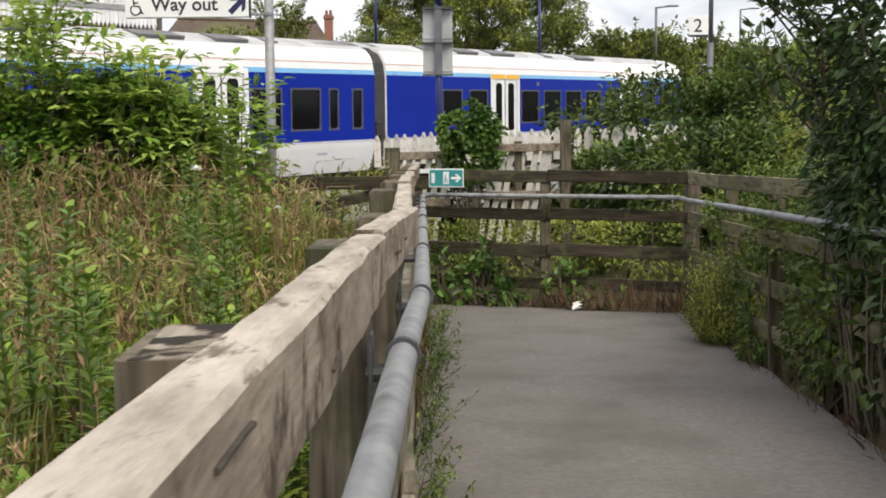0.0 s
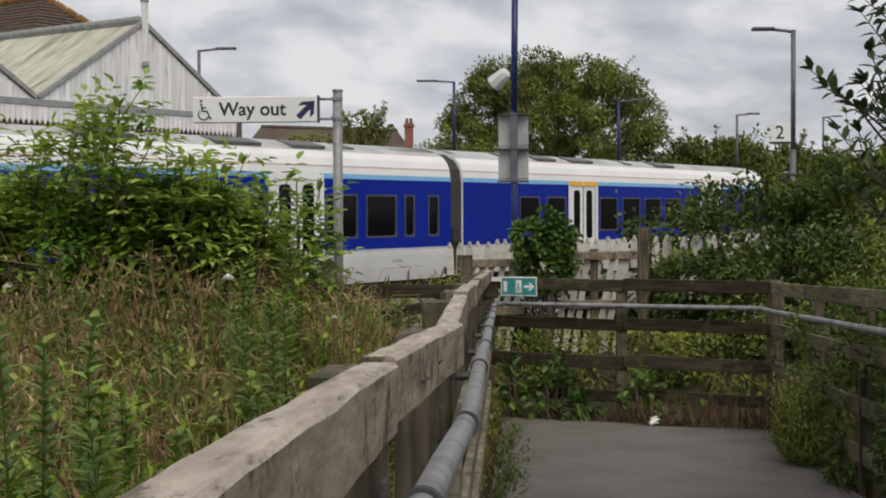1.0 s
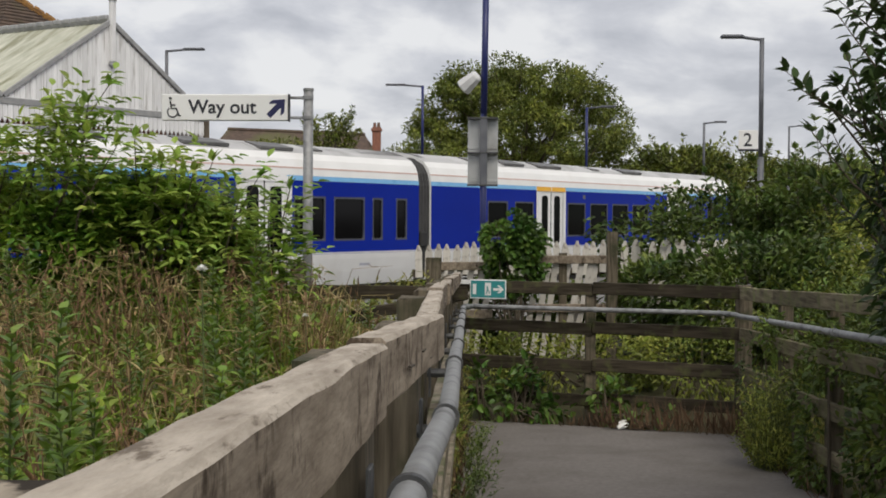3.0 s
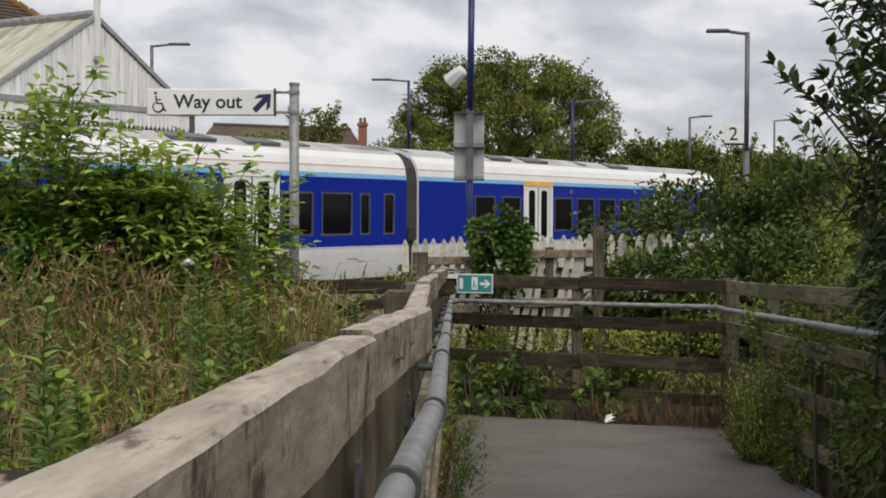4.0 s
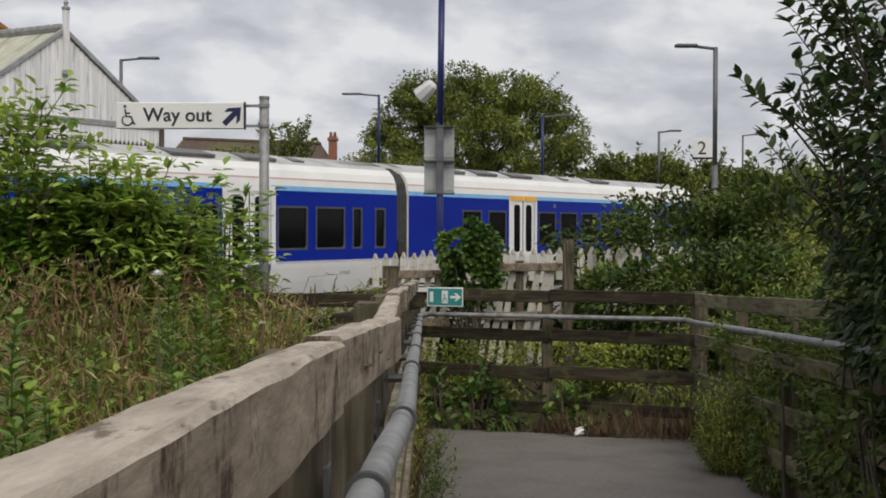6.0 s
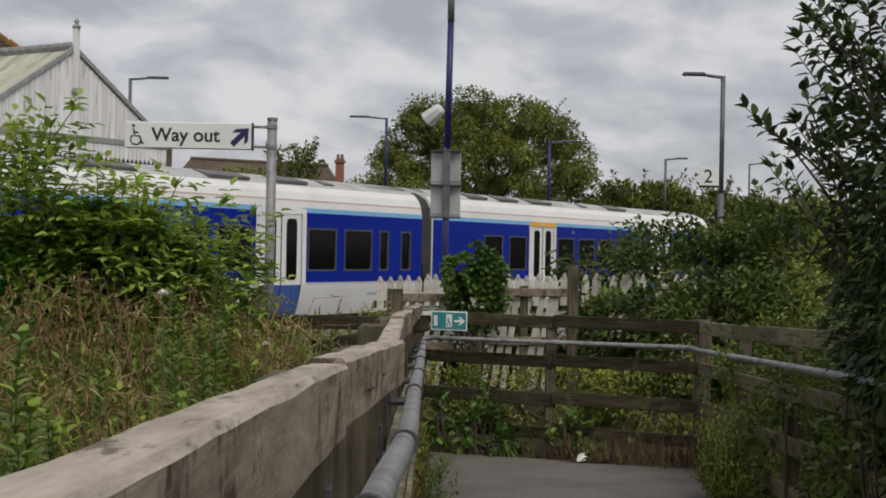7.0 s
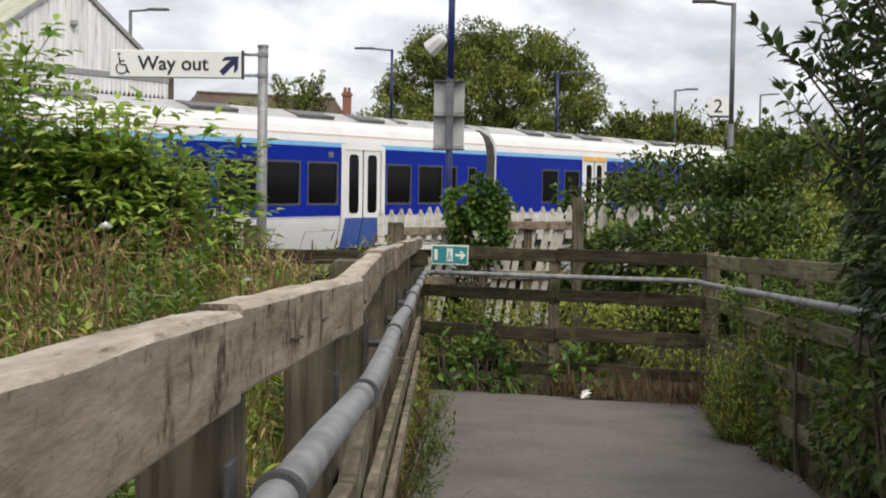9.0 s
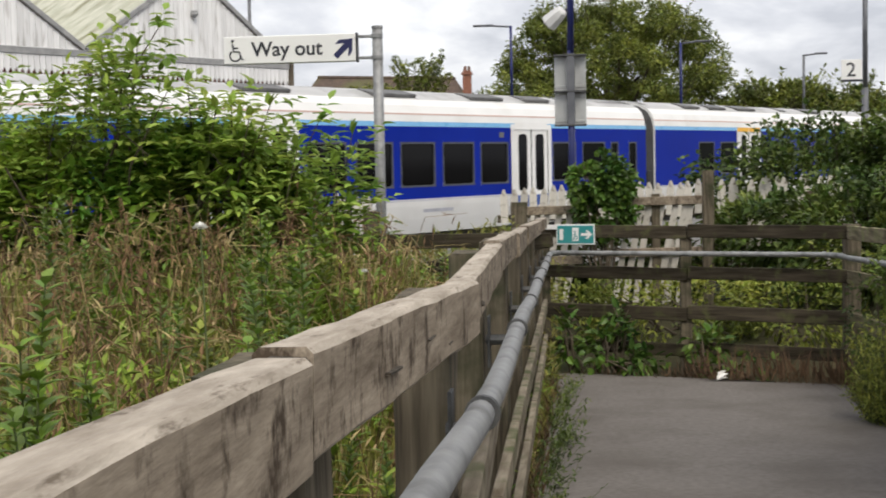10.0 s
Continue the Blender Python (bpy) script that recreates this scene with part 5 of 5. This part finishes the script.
def build_weeds():
    r = random.Random(31)
    protos = [weed_plant(r, 0.80, 0.10, 64, M["leaf_weed"]), weed_plant(r, 0.62, 0.11, 46, M["leaf_weed"], 0.1), weed_plant(r, 0.84, 0.095, 72, M["leaf_light"], 0.09), weed_plant(r, 0.55, 0.095, 52, M["leaf_olive"], 0.12)]
    spots = []
    while len(spots) < 285:
        x, y = in_bank(r)
        if x < -0.12 and noise.noise(Vector((x * 1.1 + 9, y * 0.8, 4))) > -0.1 and not (y > 1.6 and r.random() < 0.5):
            spots.append((x, y))
    for i, (x, y) in enumerate(spots):
        m = Matrix.LocRotScale((x, y, ground_z(x, y)), Euler((0, 0, r.uniform(0, 6.28))), None)
        if i < 4:
            protos[i].matrix_basis = m
        else:
            ob = copy_thing(protos[i % 4], m)
            s = r.uniform(0.75, 1.1)
            ob.scale = (s, s, s)


def build_flowers():
    r = random.Random(41)
    for x, y, z in ((-0.385, -0.64, 1.765), (-1.9, 1.6, 1.62), (-0.55, 2.4, 1.42), (-0.9, 3.0, 1.55)):
        t = thing("white_flower", "small white flower head on a thin stalk", "flower", "white flowers", (x, y, 0))
        st, pt = Mesh(), Mesh()
        g = ground_z(x, y)
        st.tube([(0.03, 0.02, g - 0.03), (0.01, 0.01, (g + z) / 2), (0, 0, z)], [0.004, 0.003, 0.002], 5, False)
        for k in range(44):
            d = rvec(r)
            d.z = abs(d.z) * 0.7
            leaf(pt, Vector((0, 0, z)), d, Vector((0, 0, 1)), 0.019, 0.014)
        part("stalk", st, M["stem_green"], t)
        part("petals", pt, M["petal"], t)


def bush(name, label, lobes, size, width, mat, seed, stems=14, foot=None, gaps=0.12, freq=2.2, shoots=(), shoot_pairs=5, pinnate=False, shell=0.45, blade=leaf):
    r = random.Random(seed)
    t = thing(name, label, "bush")
    st, lv = Mesh(), Mesh()
    for c, rad, n in lobes:
        cloud(lv, r, c, rad, n, size, width, shell, gaps, freq, blade=blade)
        for _ in range(stems):
            d = rvec(r)
            tip = Vector(c) + Vector((d.x * rad[0], d.y * rad[1], abs(d.z) * rad[2])) * 0.9
            b = Vector((c[0] + r.uniform(-0.25, 0.25) * rad[0], c[1] + r.uniform(-0.25, 0.25) * rad[1], foot if foot is not None else ground_z(c[0], c[1]) - 0.05))
            st.tube([b, b.lerp(tip, 0.5) + rvec(r) * 0.1, tip], [0.016, 0.011, 0.004], 5, False)
    for a, b in shoots:
        shoot(st, lv, r, a, b, 0.007, size * 1.05, width, shoot_pairs, pinnate, 0.06)
    part("stem", st, M["bark"], t, kind="stuff")
    part("foliage", lv, mat, t, kind="stuff")
    return t


def build_right_side():
    # dark privet hedge leaning over the fence
    up = []
    r = random.Random(51)
    for q in ((1.74, 2.2, 2.60), (1.86, 2.2, 2.32), (1.95, 2.1, 2.85), (2.02, 2.2, 3.05), (1.9, 2.3, 2.1), (2.1, 2.0, 3.2), (2.2, 2.1, 3.35), (2.02, 2.4, 2.55), (2.15, 1.9, 2.9), (2.25, 2.2, 3.1), (2.1, 2.1, 2.4), (2.3, 2.0, 3.5), (2.0, 2.3, 2.95)):
        q = Vector(q)
        up.append((Vector((q.x + 0.45, q.y + 0.15, q.z - 0.42)), q))
        for _ in range(2):
            up.append((Vector((q.x + 0.40, q.y + 0.1, q.z - 0.3)), q + Vector((r.uniform(0, 0.3), r.uniform(-0.2, 0.2), r.uniform(-0.15, 0.25)))))
    bush("privet_hedge", "tall dark glossy privet hedge leaning over the fence",
         [((3.0, 2.4, 2.3), (0.80, 1.0, 1.45), 9500), ((3.15, 3.0, 1.2), (0.55, 1.0, 0.9), 5200), ((3.1, 1.8, 0.8), (0.5, 1.0, 0.75), 4200), ((3.0, 0.2, 1.5), (0.5, 1.6, 1.5), 4200), ((3.1, -3.2, 1.5), (0.55, 2.2, 1.4), 3000), ((3.1, -7.0, 1.4), (0.55, 2.2, 1.3), 2500)],
         0.078, 0.46, M["leaf_privet"], 52, 10, gaps=0.16, shoots=up, shoot_pairs=7, blade=broad_leaf)
    # brambles over the side fence
    bush("bramble", "tangled green bramble climbing through the side fence",
         [((2.95, 5.2, 1.0), (0.34, 1.2, 0.55), 2800), ((2.95, 3.9, 0.95), (0.34, 0.9, 0.6), 2000), ((2.9, 7.0, 0.85), (0.28, 0.9, 0.5), 1600), ((2.52, 4.6, 1.0), (0.12, 0.5, 0.28), 350), ((2.5, 6.3, 1.0), (0.1, 0.35, 0.2), 200), ((2.56, 6.6, 0.62), (0.10, 0.7, 0.4), 240), ((2.54, 7.5, 0.55), (0.10, 0.45, 0.35), 150), ((2.56, 5.4, 0.7), (0.10, 0.5, 0.35), 180), ((2.52, 3.4, 0.55), (0.14, 0.6, 0.35), 450), ((2.5, 4.9, 0.35), (0.12, 0.5, 0.3), 420)],
         0.06, 0.55, M["leaf_bramble"], 53, 1, gaps=0.05, freq=3.0)
    bush("overhanging_bramble", "broad-leaved bramble spilling over the side fence onto the path",
         [((2.53, 2.2, 0.85), (0.12, 0.9, 0.5), 260), ((2.53, 3.3, 0.7), (0.11, 0.7, 0.4), 230), ((2.5, 0.8, 0.9), (0.14, 0.8, 0.6), 330)],
         0.085, 0.55, M["leaf_bramble"], 58, 3, gaps=0.05, freq=3.5, shell=0.2, blade=broad_leaf)
    bush("hanging_privet", "dark privet branches hanging over the side fence and handrail",
         [((2.54, 2.5, 1.45), (0.17, 0.85, 0.36), 620), ((2.50, 1.6, 1.05), (0.16, 0.7, 0.65), 560), ((2.58, 3.3, 1.5), (0.12, 0.4, 0.25), 160)],
         0.08, 0.48, M["leaf_privet"], 59, 5, gaps=0.05, freq=3.5, shell=0.2, blade=broad_leaf)
    # bushes beyond the fence
    # Last lobe is added growth that keeps the gaps between the pickets dark.
    lobes = [((3.0, 12.6, 1.35), (1.5, 0.9, 0.95), 9000), ((4.6, 12.9, 1.70), (1.5, 1.0, 0.95), 9000), ((3.2, 10.4, 1.05), (1.5, 0.8, 0.65), 7000), ((2.1, 11.2, 1.0), (0.5, 0.5, 0.5), 1800), ((0.5, 11.5, 0.8), (1.3, 0.3, 0.5), 3200)]
    sh = []
    for x, y, z in ((4.15, 12.4, 3.1), (4.35, 12.5, 3.2), (4.7, 12.4, 3.0), (4.95, 12.6, 3.15), (3.9, 12.3, 2.75), (5.2, 12.5, 2.95), (3.4, 12.2, 2.6), (2.8, 12.1, 2.45), (5.6, 12.4, 2.9), (3.1, 12.2, 2.5), (2.5, 12.2, 2.2), (1.75, 11.5, 1.75), (2.0, 11.6, 1.9)):
        sh.append((Vector((x + 0.1, y + 0.2, z - 0.75)), Vector((x, y, z))))
    bush("mixed_bush", "dense bushes and brambles behind the fence", lobes, 0.10, 0.55, M["leaf_bramble"], 54, 12, gaps=0.08, shoots=sh, shoot_pairs=5)
    bush("light_bush", "yellow-green young growth at the fence foot",
         [((3.6, 9.7, 0.95), (1.2, 0.5, 0.38), 1900), ((1.2, 9.6, 0.42), (0.95, 0.5, 0.42), 2200), ((0.3, 9.7, 0.4), (0.4, 0.4, 0.35), 600), ((2.3, 9.4, 0.4), (0.7, 0.5, 0.4), 1200), ((4.2, 9.8, 1.2), (0.9, 0.5, 0.4), 1200), ((5.4, 11.0, 1.5), (1.4, 1.0, 1.0), 7000)], 0.075, 0.45, M["leaf_olive"], 55, 8, gaps=0.15, freq=3)
    # ivy over a post by the pickets
    bush("ivy_bush", "rounded clump of glossy ivy smothering a post",
         [((0.50, 10.7, 1.64), (0.37, 0.28, 0.29), 1700), ((0.54, 10.72, 1.38), (0.31, 0.26, 0.34), 1100)], 0.072, 0.75, M["leaf_ivy"], 56, 5, foot=0.5, gaps=0.2, freq=4, shell=0.55, blade=broad_leaf)
    # nettles and vines through the landing fence
    lob = [((0.55, 8.5, 0.22), (0.26, 0.14, 0.24), 260), ((0.75, 8.42, 0.12), (0.3, 0.1, 0.12), 160), ((0.62, 8.6, 0.45), (0.16, 0.1, 0.2), 130), ((1.42, 8.36, 0.2), (0.2, 0.1, 0.28), 210), ((0.22, 8.6, 0.3), (0.14, 0.1, 0.3), 140), ((1.7, 8.3, 0.1), (0.4, 0.08, 0.1), 130)]
    bush("nettle_patch", "fresh green nettles growing through the landing fence", [(c, q, int(n * 0.45)) for c, q, n in lob], 0.10, 0.6, M["leaf_ivy"], 57, 4, foot=0.0, gaps=0.3, freq=4, shell=0.2, blade=broad_leaf)
    # fine feathery weed at the corner
    r = random.Random(61)
    t = thing("feathery_weed", "fluffy yellow-green weed clump at the path edge", "weed", at=(2.42, 5.9, ramp_z(5.9)))
    st, m = Mesh(), Mesh()
    for _ in range(380):
        a = r.uniform(0, 6.28)
        d = r.random() ** 0.6
        b = Vector((0.03 + math.cos(a) * d * 0.15, math.sin(a) * d * 0.20, -0.02))
        hgt = r.uniform(0.25, 0.9) * (1 - 0.35 * d)
        q = b + Vector((math.cos(a) * d * 0.14 + r.uniform(-0.08, 0.08), math.sin(a) * d * 0.2 + r.uniform(-0.08, 0.08), hgt))
        st.tube([b, b.lerp(q, 0.5) + rvec(r) * 0.03, q], [0.0028, 0.002, 0.001], 3, False)
        for _ in range(11):
            leaf(m, b.lerp(q, r.uniform(0.25, 1)) + rvec(r) * 0.03, rvec(r) + Vector((0, 0, 0.5)), Vector((0, 0, 1)), r.uniform(0.025, 0.07), 0.012)
    part("stem", st, M["stem_green"], t, kind="stuff")
    part("foliage", m, M["leaf_feather"], t, kind="stuff")
    # dry grass and litter leaves along the edges of the path
    m = Mesh()
    for _ in range(1300):
        k = r.random()
        if k < 0.4:
            y = r.uniform(-3, 8.3)
            x = r.uniform(0.14, 0.235) + 0.4 * line_x(y)
        elif k < 0.62:
            x, y = r.uniform(2.4, 2.55), r.uniform(0, 8.0)
        else:
            x = 2.5 - 2.2 * r.random() ** 1.6
            y = 8.5 - 0.29 * x + abs(r.gauss(0, 0.12)) + 0.03
        z = ramp_z(y) - 0.02
        hgt = r.uniform(0.05, 0.3) * (1.2 if x > 1.3 and y > 7 else 0.7)
        b = Vector((x, y, z))
        q = b + Vector((r.gauss(0, 0.09), r.gauss(0, 0.09), hgt))
        leaf(m, b, q - b, Vector((1, 0, 0.2)), hgt, 0.006)
    tagged(part("edge_grass", m, M["stem_dry"]), "dry brown grass along the path edge", "grass", kind="stuff")
    m = Mesh()
    for _ in range(95):
        y = r.uniform(-3.4, 7.8)
        g = Vector((r.uniform(0.24, 0.34) + 0.5 * line_x(y), y, ramp_z(y) - 0.02))
        for _ in range(r.randint(1, 4)):
            tip = g + Vector((r.gauss(0.05, 0.07), r.gauss(0, 0.1), r.uniform(0.08, 0.34)))
            m.tube([g, g.lerp(tip, 0.5) + rvec(r) * 0.02, tip], [0.002, 0.0015, 0.0008], 3, False)
            for _ in range(9):
                leaf(m, g.lerp(tip, r.uniform(0.2, 1)), rvec(r) + Vector((0.3, 0, 0.3)), Vector((0, 0, 1)), r.uniform(0.02, 0.05), 0.013)
    tagged(part("edge_weeds", m, M["leaf_bramble"]), "sparse low green weeds along the handrail", "weeds", kind="stuff")
    t = thing("paper_scrap", "crumpled white paper scrap at the path end", "litter", at=(1.47, 8.06, 0.02))
    k = Mesh()
    for i in range(4):
        a = rvec(r) * 0.02
        k.add([tuple(a), tuple(a + Vector((0.07, 0.01, 0.03)) + rvec(r) * 0.02), tuple(a + Vector((0.03, 0.02, 0.05)) + rvec(r) * 0.015), tuple(a + Vector((-0.01, 0.0, 0.035)))], [(0, 1, 2), (0, 2, 3)])
    part("paper", k, M["paper"], t)


def build_tree(name, label, at, hgt, rx, n, size, seed, trunk=0.28):
    r = random.Random(seed)
    t = thing(name, label, "tree", at=at)
    st, lv = Mesh(), Mesh()
    st.tube([(0, 0, -0.2), (0.1, 0, hgt * 0.25), (0.0, 0.1, hgt * 0.5)], [trunk, trunk * 0.75, trunk * 0.45], 10)
    clumps = 105
    for k in range(clumps):
        a = k * 2.39996 + r.uniform(-0.3, 0.3)
        f = 0.22 + 0.74 * ((k + r.random()) / clumps)
        edge = rx * math.sqrt(max(0.03, 1 - ((f - 0.42) / 0.62) ** 2)) * (1 + 0.22 * noise.noise(Vector((math.cos(a) * 1.6, math.sin(a) * 1.6, f * 3 + seed))))
        rr = edge * (0.92 if k % 3 else 0.5)
        c = Vector((math.cos(a) * rr, math.sin(a) * rr, hgt * f))
        if k % 5 == 0:
            b = Vector((0, 0, hgt * r.uniform(0.2, 0.5)))
            st.tube([b, b.lerp(c, 0.5) + Vector((0, 0, 0.05 * hgt)) + rvec(r) * 0.2, c], [trunk * 0.3, trunk * 0.18, trunk * 0.05], 6, False)
        cloud(lv, r, c, (rx * r.uniform(0.15, 0.27), rx * r.uniform(0.15, 0.27), rx * r.uniform(0.08, 0.14)), n // clumps, size, 0.5, 0.2, 0.05, 1.3)
    for _ in range(120):
        a = r.uniform(0, 6.28)
        f = r.uniform(0.45, 0.92)
        rr = rx * math.sqrt(max(0.05, 1 - ((f - 0.45) / 0.58) ** 2))
        b = Vector((math.cos(a) * rr * 0.8, math.sin(a) * rr * 0.8, hgt * f * 0.94))
        shoot(st, lv, r, b, b + Vector((math.cos(a) * 0.5, math.sin(a) * 0.5, 0.75)) * r.uniform(0.6, 1.7), 0.02, size * 0.9, 0.45, 7, False)
    part("trunk", st, M["bark"], t)
    part("crown", lv, M["leaf_tree"], t)


def build_trees():
    build_tree("hawthorn_tree", "broad spreading green tree beyond the railway", (1.0, 50, 0.4), 7.6, 4.4, 84000, 0.155, 71)
    build_tree("small_tree", "low rounded green tree beyond the railway", (8.0, 55, 0.3), 4.7, 2.6, 14000, 0.24, 72, 0.18)
    build_tree("small_tree", "low rounded green tree beyond the railway", (11.6, 60, 0.3), 4.5, 3.0, 14000, 0.24, 73, 0.18)
    build_tree("small_tree", "low rounded green tree beyond the railway", (16.5, 62, 0.3), 4.3, 3.4, 12000, 0.26, 75, 0.18)
    build_tree("garden_tree", "young garden tree beside the house", (-9.2, 70, 0.4), 7.3, 1.3, 1600, 0.26, 74, 0.12)
    lob = [((-12.5, 73.5, 5.2), (3.6, 0.8, 1.1), 1800)]
    bush("roof_creeper", "green creeper growing over the house front", lob, 0.25, 0.6, M["leaf_tree"], 76, 4, foot=0.3)


# ---------------------------------------------------------------- the place
build_ground()
build_left_fence()
build_handrail()
build_end_fence()
build_right_fence()
build_cross_fence()
build_pickets()
build_way_out()
build_exit_sign()
build_plate_pole()
build_lamp((4.92, 20.0, PLAT_Z), 5.09, -0.72, False, True)
build_lamp((-2.14, 38.0, 0.3), 5.98, -1.15)
build_lamp((2.93, 38.0, 0.3), 5.32, 0.9)
build_lamp((7.1, 42.0, 0.3), 5.14, 0.75, False)
build_lamp((12.6, 55.0, 0.3), 5.9, 0.8, False)
build_lamp((-8.0, 29.4, PLAT_Z), 6.02, 0.95, False)
train = build_train()
build_station()
build_house()
build_elder()
build_field()
build_weeds()
build_flowers()
build_right_side()
build_trees()


def motions():
    """The train waits, then draws away along the line."""
    gone = [(0, 0.77), (1.0, 0.77), (2.0, 0.77), (3.0, 0.77), (3.5, 0.78), (4.0, 0.815), (4.5, 0.885), (5.0, 1.035), (5.5, 1.26), (6.0, 1.555), (6.5, 1.905),
            (7.0, 2.30), (7.5, 2.80), (8.0, 3.39), (8.5, 4.09), (9.0, 4.77), (9.5, 5.52), (10.0, 6.39)]
    walk(train, [(t, pose(*along(s, 0, 0), 0, 0, RAIL_TURN)) for t, s in gone])


motions()
